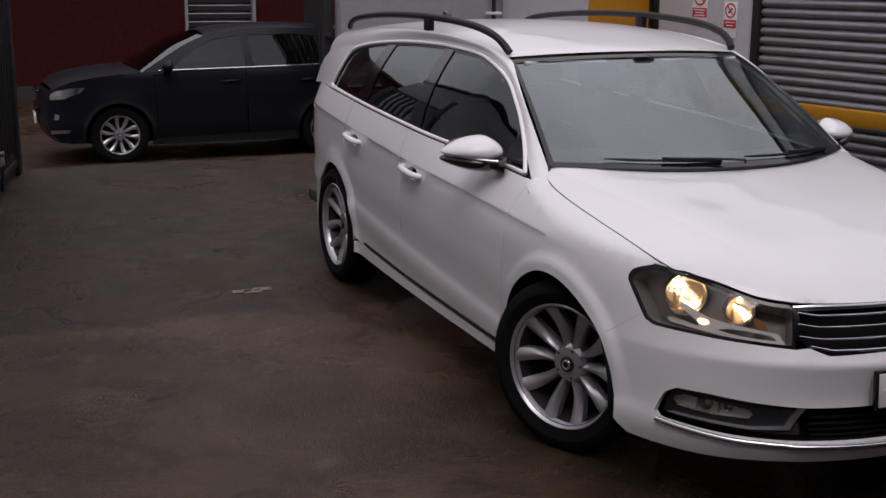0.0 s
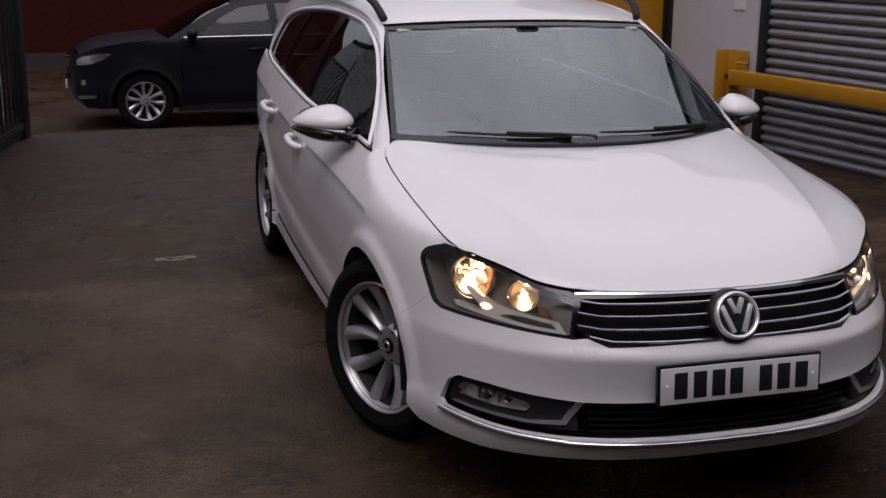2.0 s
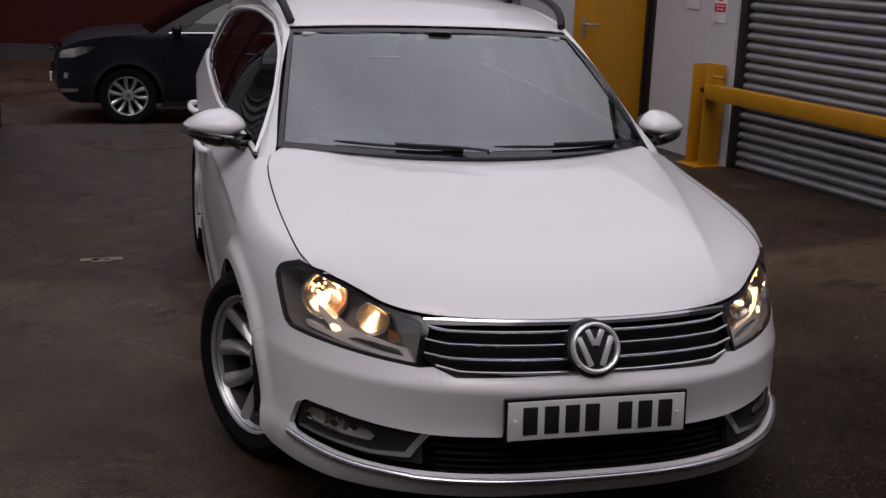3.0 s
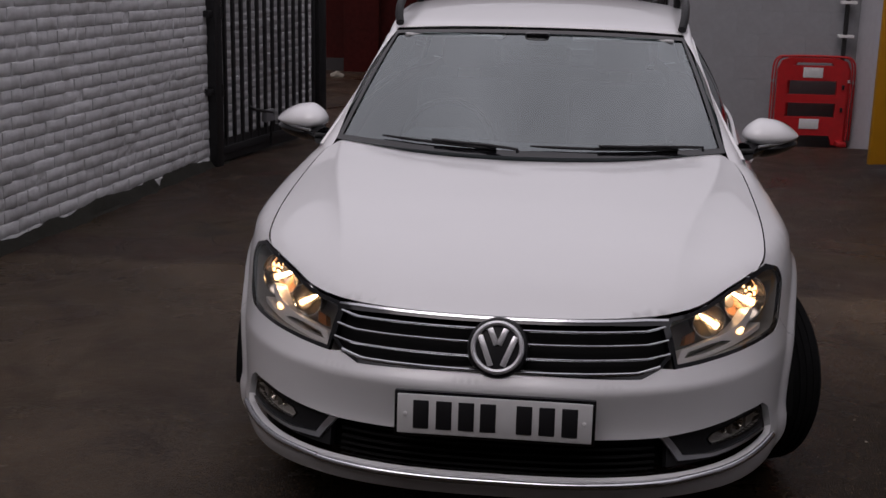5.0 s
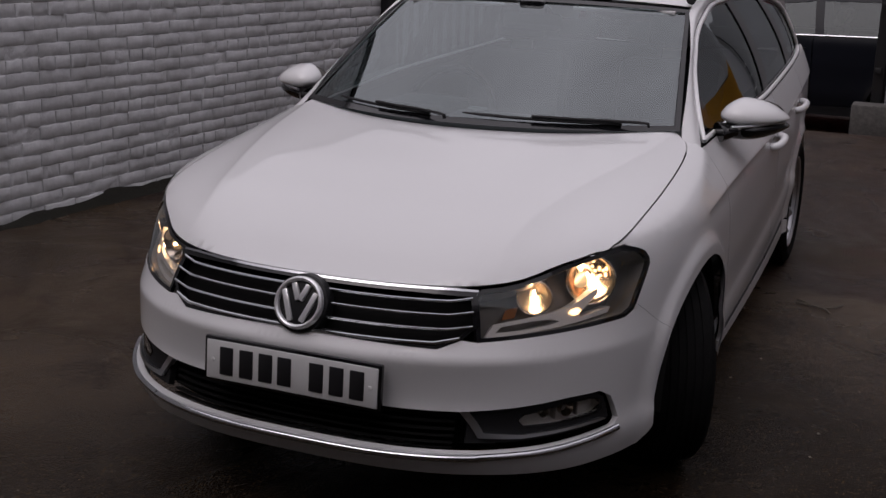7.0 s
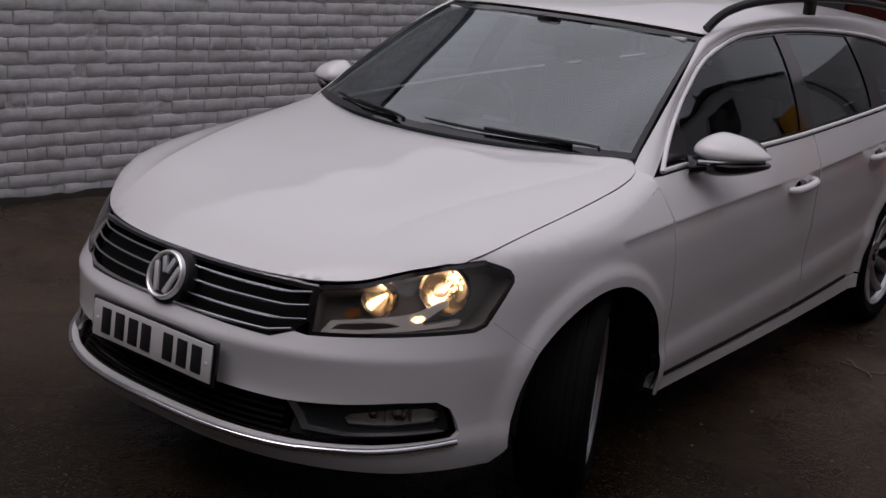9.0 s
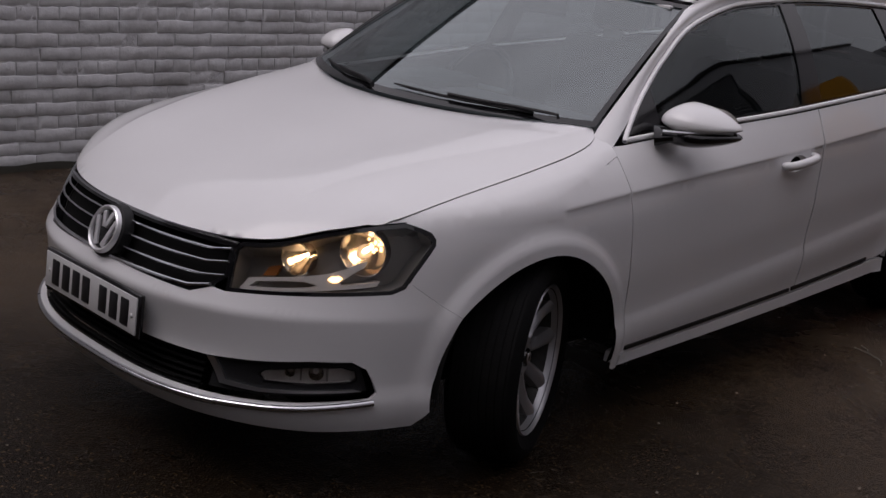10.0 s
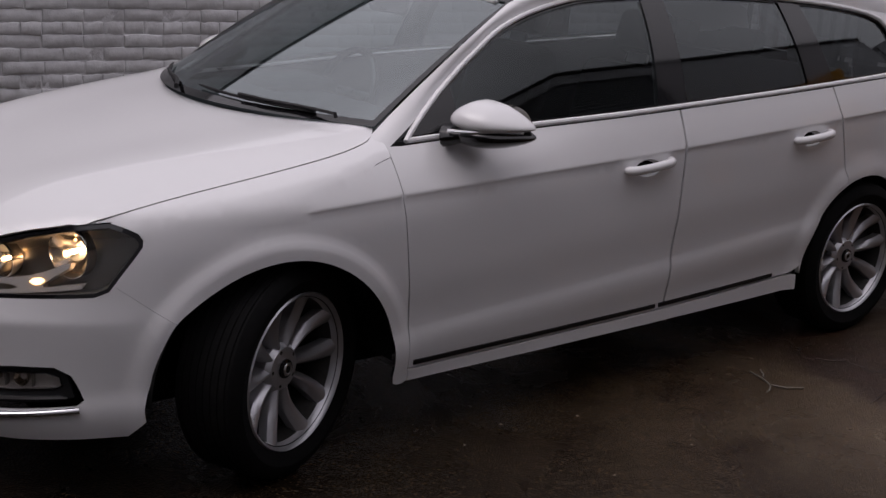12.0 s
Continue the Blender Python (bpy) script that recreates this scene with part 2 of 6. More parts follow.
def wet_ground():
    """Worn tarmac with wet sheen, brown silt, puddle gloss and fine stones; smoother concrete by the yard's mouth."""
    m = bpy.data.materials.new("wet_yard_surface")
    m.use_nodes = True
    n, l = m.node_tree.nodes, m.node_tree.links
    b = n["Principled BSDF"]
    co = n.new("ShaderNodeTexCoord").outputs["Object"]

    def noise_tex(scale, detail=6, rough=0.6, dist=0.0):
        t = n.new("ShaderNodeTexNoise")
        t.inputs["Scale"].default_value, t.inputs["Detail"].default_value = scale, detail
        t.inputs["Roughness"].default_value, t.inputs["Distortion"].default_value = rough, dist
        l.new(co, t.inputs["Vector"])
        return t.outputs["Fac"]

    def ramp(src, a, bb, c0, c1):
        r = n.new("ShaderNodeMapRange")
        for k, v in zip(("From Min", "From Max", "To Min", "To Max"), (a, bb, c0, c1)):
            r.inputs[k].default_value = v
        l.new(src, r.inputs[0])
        return r.outputs[0]

    def mix(fac, a, c):
        x = n.new("ShaderNodeMix")
        x.data_type = "RGBA"
        if isinstance(fac, float):
            x.inputs["Factor"].default_value = fac
        else:
            l.new(fac, x.inputs["Factor"])
        for k, v in (("A", a), ("B", c)):
            if isinstance(v, tuple):
                x.inputs[k].default_value = (*v, 1)
            else:
                l.new(v, x.inputs[k])
        return x.outputs["Result"]

    broad = noise_tex(0.55, 5, 0.6, 0.4)
    patch = noise_tex(1.9, 8, 0.72, 0.8)
    speck = noise_tex(70, 3, 0.65)
    stones = n.new("ShaderNodeTexVoronoi")
    stones.inputs["Scale"].default_value = 150
    l.new(co, stones.inputs["Vector"])
    # old cracked tarmac by the gate, smoother concrete in front
    sep = n.new("ShaderNodeSeparateXYZ")
    l.new(co, sep.inputs[0])
    edge = n.new("ShaderNodeMath")
    edge.operation = "MULTIPLY_ADD"
    l.new(noise_tex(1.3, 6, 0.65), edge.inputs[0])
    edge.inputs[1].default_value = 0.9
    l.new(sep.outputs["Y"], edge.inputs[2])
    old = ramp(edge.outputs[0], 2.55, 2.70, 0.0, 1.0)
    crack = n.new("ShaderNodeTexVoronoi")
    crack.feature = "DISTANCE_TO_EDGE"
    crack.inputs["Scale"].default_value = 1.9
    warp = n.new("ShaderNodeVectorMath")
    warp.operation = "MULTIPLY_ADD"
    wob = n.new("ShaderNodeTexNoise")
    wob.inputs["Scale"].default_value, wob.inputs["Detail"].default_value = 2.5, 6
    l.new(co, wob.inputs["Vector"])
    l.new(wob.outputs["Color"], warp.inputs[0])
    warp.inputs[1].default_value = (0.85, 0.85, 0.0)
    l.new(co, warp.inputs[2])
    l.new(warp.outputs[0], crack.inputs["Vector"])
    c = mix(ramp(broad, 0.38, 0.62, 0.0, 1.0), (0.090, 0.061, 0.037), (0.040, 0.0245, 0.0125))
    c2 = mix(ramp(broad, 0.40, 0.60, 0.0, 1.0), (0.033, 0.0165, 0.0098), (0.014, 0.0068, 0.0040))
    c = mix(old, c, c2)
    c = mix(ramp(patch, 0.50, 0.62, 0.0, 0.85), c, (0.026, 0.0125, 0.0065))
    c = mix(ramp(noise_tex(3.6, 8, 0.75, 0.3), 0.55, 0.70, 0.0, 0.7), c, (0.110, 0.082, 0.052))
    c = mix(ramp(noise_tex(9, 8, 0.75, 0.5), 0.60, 0.70, 0.0, 0.6), c, (0.115, 0.090, 0.060))
    c = mix(ramp(speck, 0.58, 0.70, 0.0, 0.75), c, (0.11, 0.078, 0.040))
    c = mix(ramp(speck, 0.28, 0.42, 0.7, 0.0), c, (0.006, 0.005, 0.004))
    # a worn joint across the slab, with brown silt lying beyond it
    line = n.new("ShaderNodeMath")
    line.operation = "MULTIPLY_ADD"
    l.new(noise_tex(2.2, 5, 0.6), line.inputs[0])
    line.inputs[1].default_value = 0.22
    l.new(sep.outputs["Y"], line.inputs[2])
    band = n.new("ShaderNodeMath")
    band.operation = "MULTIPLY"
    l.new(ramp(line.outputs[0], 2.82, 2.86, 0.0, 1.0), band.inputs[0])
    l.new(ramp(line.outputs[0], 3.2, 3.75, 1.0, 0.0), band.inputs[1])
    silt = n.new("ShaderNodeMath")
    silt.operation = "MULTIPLY"
    l.new(band.outputs[0], silt.inputs[0])
    l.new(ramp(noise_tex(3.0, 7, 0.7), 0.30, 0.62, 0.25, 0.9), silt.inputs[1])
    c = mix(silt.outputs[0], c, (0.034, 0.021, 0.008))
    rust = n.new("ShaderNodeMath")
    rust.operation = "MULTIPLY"
    l.new(old, rust.inputs[0])
    l.new(ramp(noise_tex(2.6, 8, 0.7, 0.6), 0.56, 0.66, 0.0, 0.8), rust.inputs[1])
    c = mix(rust.outputs[0], c, (0.040, 0.0125, 0.008))
    # shade before the car's nose painted in: colour darkened, gloss cut
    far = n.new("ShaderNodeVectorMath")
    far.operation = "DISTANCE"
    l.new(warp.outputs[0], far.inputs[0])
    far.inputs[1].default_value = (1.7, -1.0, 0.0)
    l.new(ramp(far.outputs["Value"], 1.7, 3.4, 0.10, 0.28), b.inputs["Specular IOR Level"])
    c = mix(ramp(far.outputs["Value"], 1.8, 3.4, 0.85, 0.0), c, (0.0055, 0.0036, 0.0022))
    # pale stones showing in the worn surface
    gravel = n.new("ShaderNodeTexVoronoi")
    gravel.inputs["Scale"].default_value = 95
    l.new(co, gravel.inputs["Vector"])
    pick = n.new("ShaderNodeSeparateXYZ")
    l.new(gravel.outputs["Color"], pick.inputs[0])
    shown = n.new("ShaderNodeMath")
    shown.operation = "MULTIPLY"
    l.new(ramp(pick.outputs["X"], 0.62, 0.74, 0.0, 0.75), shown.inputs[0])
    l.new(ramp(gravel.outputs["Distance"], 0.28, 0.42, 1.0, 0.0), shown.inputs[1])
    c = mix(shown.outputs[0], c, mix(pick.outputs["Y"], (0.120, 0.074, 0.030), (0.085, 0.064, 0.044)))
    dark_crack = n.new("ShaderNodeMath")
    dark_crack.operation = "MULTIPLY"
    l.new(ramp(crack.outputs["Distance"], 0.0, 0.035, 0.55, 0.0), dark_crack.inputs[0])
    l.new(old, dark_crack.inputs[1])
    c = mix(dark_crack.outputs[0], c, (0.008, 0.006, 0.005))
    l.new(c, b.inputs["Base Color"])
    wet = n.new("ShaderNodeMath")
    wet.operation = "MULTIPLY_ADD"
    l.new(old, wet.inputs[0])
    wet.inputs[1].default_value = 0.16
    l.new(ramp(noise_tex(1.1, 7, 0.65, 0.6), 0.38, 0.62, 0.10, 0.46), wet.inputs[2])
    l.new(wet.outputs[0], b.inputs["Roughness"])
    h = n.new("ShaderNodeMath")
    h.operation = "MULTIPLY_ADD"
    l.new(noise_tex(130, 5), h.inputs[0])
    h.inputs[1].default_value = 0.5
    l.new(stones.outputs["Distance"], h.inputs[2])
    u = n.new("ShaderNodeBump")
    u.inputs["Strength"].default_value, u.inputs["Distance"].default_value = 0.6, 0.004
    l.new(h.outputs[0], u.inputs["Height"])
    u2 = n.new("ShaderNodeBump")
    u2.inputs["Strength"].default_value, u2.inputs["Distance"].default_value = 0.6, 0.022
    lumps = n.new("ShaderNodeMath")
    lumps.operation = "MULTIPLY_ADD"
    l.new(dark_crack.outputs[0], lumps.inputs[0])
    lumps.inputs[1].default_value = -0.5
    l.new(noise_tex(5, 7, 0.65), lumps.inputs[2])
    l.new(lumps.outputs[0], u2.inputs["Height"])
    l.new(u.outputs[0], u2.inputs["Normal"])
    l.new(u2.outputs[0], b.inputs["Normal"])
    return m


GROUND = wet_ground()


# ---- mesh helpers ----
def part(name, bm, mat, parent=None, label="", smooth=True, sharp=35):
    """Links a bmesh as one mesh object, under a thing or a part if one is given."""
    bmesh.ops.recalc_face_normals(bm, faces=bm.faces)
    me = bpy.data.meshes.new(name)
    bm.to_mesh(me)
    bm.free()
    for m in (mat if isinstance(mat, (list, tuple)) else [mat]):
        me.materials.append(m)
    if smooth:
        me.shade_smooth()
        me.set_sharp_from_angle(angle=radians(sharp))
    ob = new(name, me)
    if parent is not None:
        ob.parent = parent
    if label:
        tagged(ob, label)
    return ob


def thing(name, label, category, at=None, group="", kind=""):
    ob = new(name)
    ob.empty_display_size = 0.2
    if at is not None:
        ob.matrix_world = at
    return tagged(ob, label, category, group, kind)


def add_box(bm, x0, x1, y0, y1, z0, z1, bevel=0.0, m=None):
    r = bmesh.ops.create_cube(bm, size=1)
    vs = r["verts"]
    for v in vs:
        v.co = Vector((x0 if v.co.x < 0 else x1, y0 if v.co.y < 0 else y1, z0 if v.co.z < 0 else z1))
    if bevel:
        es = list({e for v in vs for e in v.link_edges})
        vs = bmesh.ops.bevel(bm, geom=es, offset=bevel, segments=2, affect="EDGES", profile=0.5)["verts"]
    if m is not None:
        bmesh.ops.transform(bm, matrix=m, verts=vs)
    return vs


def box(*a, **k):
    bm = bmesh.new()
    add_box(bm, *a, **k)
    return bm


def add_lathe(bm, profile, seg=48, m=None, arc=(0, 2 * math.pi)):
    """Turns (radius, height) pairs round the z axis."""
    rings, full = [], abs(arc[1] - arc[0] - 2 * math.pi) < 1e-6
    count = seg if full else seg + 1
    for i in range(count):
        a = arc[0] + (arc[1] - arc[0]) * i / seg
        rings.append([bm.verts.new((r * math.cos(a), r * math.sin(a), z)) for r, z in profile])
    for i in range(seg):
        A, B = rings[i], rings[(i + 1) % count]
        for j in range(len(profile) - 1):
            if profile[j][0] < 1e-6 and profile[j + 1][0] < 1e-6:
                continue
            try:
                bm.faces.new((A[j], B[j], B[j + 1], A[j + 1]))
            except ValueError:
                pass
    vs = [v for r in rings for v in r]
    if m is not None:
        bmesh.ops.transform(bm, matrix=m, verts=vs)
    bmesh.ops.remove_doubles(bm, verts=vs, dist=1e-6)


def lathe(profile, seg=48, m=None):
    bm = bmesh.new()
    add_lathe(bm, profile, seg, m)
    return bm


def add_tube(bm, path, radius, seg=10, flat=1.0, cap=True):
    """A round bar along points; radius may be a list."""
    pts = [Vector(p) for p in path]
    rings, up = [], Vector((0, 0, 1))
    for i, p in enumerate(pts):
        d = (pts[min(i + 1, len(pts) - 1)] - pts[max(i - 1, 0)]).normalized()
        side = d.cross(up)
        side = side.normalized() if side.length > 1e-4 else Vector((1, 0, 0))
        nrm = side.cross(d).normalized()
        r = radius[i] if isinstance(radius, (list, tuple)) else radius
        rings.append([bm.verts.new(p + side * (r * math.cos(a)) + nrm * (r * flat * math.sin(a))) for a in (2 * math.pi * k / seg for k in range(seg))])
    for A, B in zip(rings, rings[1:]):
        for k in range(seg):
            bm.faces.new((A[k], A[(k + 1) % seg], B[(k + 1) % seg], B[k]))
    if cap:
        bm.faces.new(rings[0])
        bm.faces.new(rings[-1][::-1])


def tube(*a, **k):
    bm = bmesh.new()
    add_tube(bm, *a, **k)
    return bm


def spline(points, count):
    """Catmull-Rom through points, evenly sampled by length."""
    p = np.array([tuple(q) for q in points], float)
    p = np.vstack([2 * p[0] - p[1], p, 2 * p[-1] - p[-2]])
    out = []
    for i in range(1, len(p) - 2):
        t = np.linspace(0, 1, 24, endpoint=False)[:, None]
        a, b, c, d = p[i - 1:i + 3]
        out.append(0.5 * (2 * b + (c - a) * t + (2 * a - 5 * b + 4 * c - d) * t ** 2 + (3 * b - a - 3 * c + d) * t ** 3))
    out = np.vstack(out + [p[-2:-1]])
    s = np.r_[0, np.cumsum(np.linalg.norm(np.diff(out, axis=0), axis=1))]
    u = np.linspace(0, s[-1], count)
    return np.stack([np.interp(u, s, out[:, k]) for k in range(p.shape[1])], 1)


def add_grid(bm, rows, flip=False):
    vs = [[bm.verts.new(tuple(p)) for p in r] for r in rows]
    for a, b in zip(vs, vs[1:]):
        for i in range(len(a) - 1):
            bm.faces.new((a[i], a[i + 1], b[i + 1], b[i]))
    return vs


def inside(poly, pts):
    """Which 2D points lie in a polygon."""
    x, y = pts[:, 0], pts[:, 1]
    res = np.zeros(len(pts), bool)
    for (x0, y0), (x1, y1) in zip(poly, np.roll(poly, -1, 0)):
        with np.errstate(divide="ignore", invalid="ignore"):
            res ^= ((y0 > y) != (y1 > y)) & (x < (x1 - x0) * (y - y0) / (y1 - y0 + 1e-15) + x0)
    return res


def dense(poly, step):
    poly = np.array(poly, float)
    out = []
    for a, b in zip(poly, np.roll(poly, -1, 0)):
        k = max(1, int(math.ceil(np.linalg.norm(b - a) / step)))
        out += [a + (b - a) * i / k for i in range(k)]
    return np.array(out)


def inset(poly, d):
    """A polygon drawn in by d on all sides (small d)."""
    p = np.array(poly, float)
    area = 0.5 * np.sum(p[:, 0] * np.roll(p[:, 1], -1) - np.roll(p[:, 0], -1) * p[:, 1])
    sgn = 1 if area > 0 else -1
    a, c = p - np.roll(p, 1, 0), np.roll(p, -1, 0) - p
    na = np.stack([-a[:, 1], a[:, 0]], 1) / (np.linalg.norm(a, axis=1)[:, None] + 1e-12)
    nc = np.stack([-c[:, 1], c[:, 0]], 1) / (np.linalg.norm(c, axis=1)[:, None] + 1e-12)
    m = na + nc
    k = np.maximum(np.sum(m * na, 1), 0.35)[:, None]
    return p + sgn * d * m / k


from mathutils.geometry import delaunay_2d_cdt


def add_panel(bm, surf, outline, holes=(), step=0.03, lift=0.0, flange=0.0, gap=0.0, folds=()):
    """A sheet on the surface surf(u, v), bounded by an outline with holes, its edges turned inwards by flange, with extra rows along folds."""
    out = dense(outline, step)
    if gap:
        out = inset(out, gap)
    holes = [dense(h, step) for h in holes]
    lo, hi = out.min(0), out.max(0)
    gx, gy = np.meshgrid(np.arange(lo[0] + step / 2, hi[0], step), np.arange(lo[1] + step / 2, hi[1], step))
    g = np.stack([gx.ravel(), gy.ravel()], 1)
    g = g[inside(out, g)]
    for h in holes:
        g = g[~inside(h, g)]
    rim = np.vstack([out, *holes])
    extra = np.array([p for f in folds for p in f], float).reshape(-1, 2)
    if len(extra):
        extra = extra[inside(out, extra)]
        for h in holes:
            extra = extra[~inside(h, extra)]
    if len(extra):
        extra = extra[np.min(np.linalg.norm(extra[:, None] - rim[None], axis=2), axis=1) > 0.006]
    if len(g) and len(extra):
        g = g[np.min(np.linalg.norm(g[:, None] - extra[None], axis=2), axis=1) > 0.45 * step]
    if len(g):
        d = np.min(np.linalg.norm(g[:, None] - rim[None], axis=2), axis=1)
        g = g[d > 0.45 * step]
    edges, k = [], 0
    for loop in (out, *holes):
        m = len(loop)
        edges += [(k + i, k + (i + 1) % m) for i in range(m)]
        k += m
    pts = np.vstack([q for q in (rim, extra, g) if len(q)])
    co, _, faces, *_ = delaunay_2d_cdt([Vector(p) for p in pts], edges, [], 0, 1e-6)
    co = np.array([tuple(c) for c in co])
    cen = np.array([co[list(f)].mean(0) for f in faces])
    keep = inside(out, cen)
    for h in holes:
        keep &= ~inside(h, cen)
    e = 0.002
    vs, nor = [], []
    for u, v in co:
        p = Vector(surf(u, v))
        n = (Vector(surf(u + e, v)) - Vector(surf(u - e, v))).cross(Vector(surf(u, v + e)) - Vector(surf(u, v - e)))
        n = n.normalized() if n.length > 0 else Vector((0, 0, 1))
        vs.append(bm.verts.new(p + n * lift))
        nor.append(n)
    table = dict(zip(vs, nor))
    made = []
    for f, ok in zip(faces, keep):
        if ok:
            made.append(bm.faces.new([vs[i] for i in f]))
    used = {v for f in made for v in f.verts}
    for v in vs:
        if v not in used:
            bm.verts.remove(v)
    if flange:
        mine = set(made)
        rim_edges = [ed for ed in {ed for f in made for ed in f.edges} if len(ed.link_faces) == 1 and ed.link_faces[0] in mine]
        ends = {v for ed in rim_edges for v in ed.verts}
        deep = {v: bm.verts.new(v.co - table[v] * flange) for v in ends}
        for ed in rim_edges:
            a, b = ed.verts
            bm.faces.new((a, b, deep[b], deep[a]))


def panel(*a, **k):
    bm = bmesh.new()
    add_panel(bm, *a, **k)
    return bm


def smooth_step(a, b, x):
    t = min(1, max(0, (x - a) / (b - a)))
    return t * t * (3 - 2 * t)


# ---- ground and yard ----
def ground_z(x, y):
    """The yard: level, a low ramp up to the shuttered wall, a fall to the road beyond the gate."""
    return 0.10 * smooth_step(2.0, 3.1, x) * (1 - smooth_step(6.5, 7.8, y)) * smooth_step(-3.0, 0.5, y) - 0.26 * smooth_step(7.2, 9.6, y)


def spaced(lo, hi, fine_lo, fine_hi, step):
    out = list(np.arange(fine_lo, fine_hi + 1e-6, step))
    d, v = step, fine_lo
    low = []
    while v > lo:
        d *= 1.7
        v = max(lo, v - d)
        low.append(v)
    d, v = step, fine_hi
    high = []
    while v < hi:
        d *= 1.7
        v = min(hi, v + d)
        high.append(v)
    return low[::-1] + out + high


bm = bmesh.new()
add_grid(bm, [[(x, y, ground_z(x, y) + 0.004 * noise.noise((x * 0.9, y * 0.9, 0))) for x in spaced(-300, 300, -5, 6, 0.25)] for y in spaced(-300, 300, -6, 12, 0.25)])
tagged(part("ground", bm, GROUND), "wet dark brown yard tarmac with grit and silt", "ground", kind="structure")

RIGHT = Matrix.Translation((3.35, 4.65, 0)) @ Matrix.Rotation(radians(8.8), 4, "Z")
LEFT = Matrix.Translation((-3.10, 1.0, 0)) @ Matrix.Rotation(radians(-5.0), 4, "Z")


def slab(name, m, x0, x1, y0, y1, z0, z1, mat, label="", category="wall", bevel=0.0, parent=None, kind="structure"):
    ob = part(name, box(x0, x1, y0, y1, z0, z1, bevel, m), mat, parent)
    if parent is None:
        tagged(ob, label, category, kind=kind)
    return ob


# shuttered wall: masonry with a shutter opening and a doorway, in its own frame (y along it, x into the building)
wall = thing("wall_east", "white painted rendered wall with shutter and doorway", "wall", kind="structure")
for a0, a1, z0, z1 in ((-0.02, 1.10, -0.2, 3.6), (1.95, 3.62, -0.2, 3.6), (1.10, 1.95, 2.25, 3.6), (-4.3, -0.02, 3.25, 3.6), (-10.0, -4.3, -0.2, 3.6)):
    part("masonry", box(0, 0.30, a0, a1, z0, z1, 0.0, RIGHT), PAINTED_RENDER, wall)
part("coping", box(-0.05, 0.35, -10.0, 3.62, 3.602, 3.70, 0.01, RIGHT), FAR_DARK, wall)
part("inner_wall", box(1.5, 1.6, -6.0, 3.6, -0.2, 3.5, 0.0, RIGHT), FAR_DARK, wall)
part("inner_roof", box(0.30, 1.6, -6.0, 3.6, 3.4, 3.5, 0.0, RIGHT), FAR_DARK, wall)
# roller shutter
shutter = thing("roller_shutter", "closed grey steel roller shutter with weathered slats", "shutter")
for k in range(42):
    z = 0.10 + k * 0.076
    bm = bmesh.new()
    prof = [(0.10, z), (0.072, z + 0.006), (0.055, z + 0.024), (0.055, z + 0.046), (0.074, z + 0.062), (0.098, z + 0.068), (0.10, z + 0.0745)]
    add_grid(bm, [[tuple(RIGHT @ Vector((x, a, zz))) for x, zz in prof] for a in np.linspace(-4.28, -0.08, 9)])
    part("slat", bm, STEEL, shutter, sharp=60)
for a in (-0.09, -4.35):
    part("guide_rail", box(0.02, 0.13, a, a + 0.085, 0.08, 3.25, 0.006, RIGHT), BLACK_METAL, shutter, "black steel guide rail")
part("bottom_rail", box(0.05, 0.12, -4.28, -0.08, 0.085, 0.125, 0.006, RIGHT), BLACK_METAL, shutter)
# yellow height bar in front of the shutter
bar = thing("security_bar", "yellow painted steel bar and posts across the shutter", "barrier")
for a in (0.03, -4.75):
    part("post", box(-0.20, -0.02, a, a + 0.022, 0.05, 0.89, 0.003, RIGHT), YELLOW, bar)
    part("post", box(-0.20, -0.02, a + 0.17, a + 0.192, 0.05, 0.89, 0.003, RIGHT), YELLOW, bar)
    part("post_web", box(-0.05, -0.028, a + 0.022, a + 0.17, 0.05, 0.89, 0.0, RIGHT), YELLOW, bar)
    part("foot_plate", box(-0.26, 0.0, a - 0.03, a + 0.23, 0.06, 0.105, 0.003, RIGHT), YELLOW, bar)
part("cross_bar", box(-0.225, -0.125, -4.7, 0.02, 0.635, 0.75, 0.006, RIGHT), YELLOW, bar)
bm = bmesh.new()
add_tube(bm, [tuple(RIGHT @ Vector((-0.17, a, z))) for a, z in ((-0.02, 0.75), (-0.02, 0.81), (-0.15, 0.81), (-0.15, 0.75))], 0.012, 8)
part("hoop", bm, YELLOW, bar)
part("bolt", lathe([(0, 0.03), (0.018, 0.028), (0.022, 0)], 12, RIGHT @ Matrix.Translation((-0.17, 0.02, 0.69)) @ Euler((radians(-90), 0, 0)).to_matrix().to_4x4()), BLACK_METAL, bar)
part("bolt", lathe([(0, 0.03), (0.018, 0.028), (0.022, 0)], 12, RIGHT @ Matrix.Translation((-0.20, 0.04, 0.70)) @ Euler((0, radians(-90), 0)).to_matrix().to_4x4()), BLACK_METAL, bar)
# doorway and open yellow door
frame_ob = thing("door_frame", "black painted timber door frame", "door frame", kind="structure")
for a0, a1, z0, z1 in ((1.10, 1.17, 0.1, 2.25), (1.88, 1.95, 0.1, 2.25), (1.17, 1.88, 2.18, 2.25)):
    part("jamb", box(-0.012, 0.16, a0, a1, z0, z1, 0.004, RIGHT), BLACK_METAL, frame_ob)
part("threshold", box(-0.02, 0.3, 1.10, 1.95, 0.02, 0.13, 0.004, RIGHT), STONE, frame_ob)
DOOR = RIGHT @ Matrix.Translation((-0.01, 1.20, 0)) @ Matrix.Rotation(radians(7), 4, "Z")
door = thing("yellow_door", "plain yellow painted door standing wide open", "door")
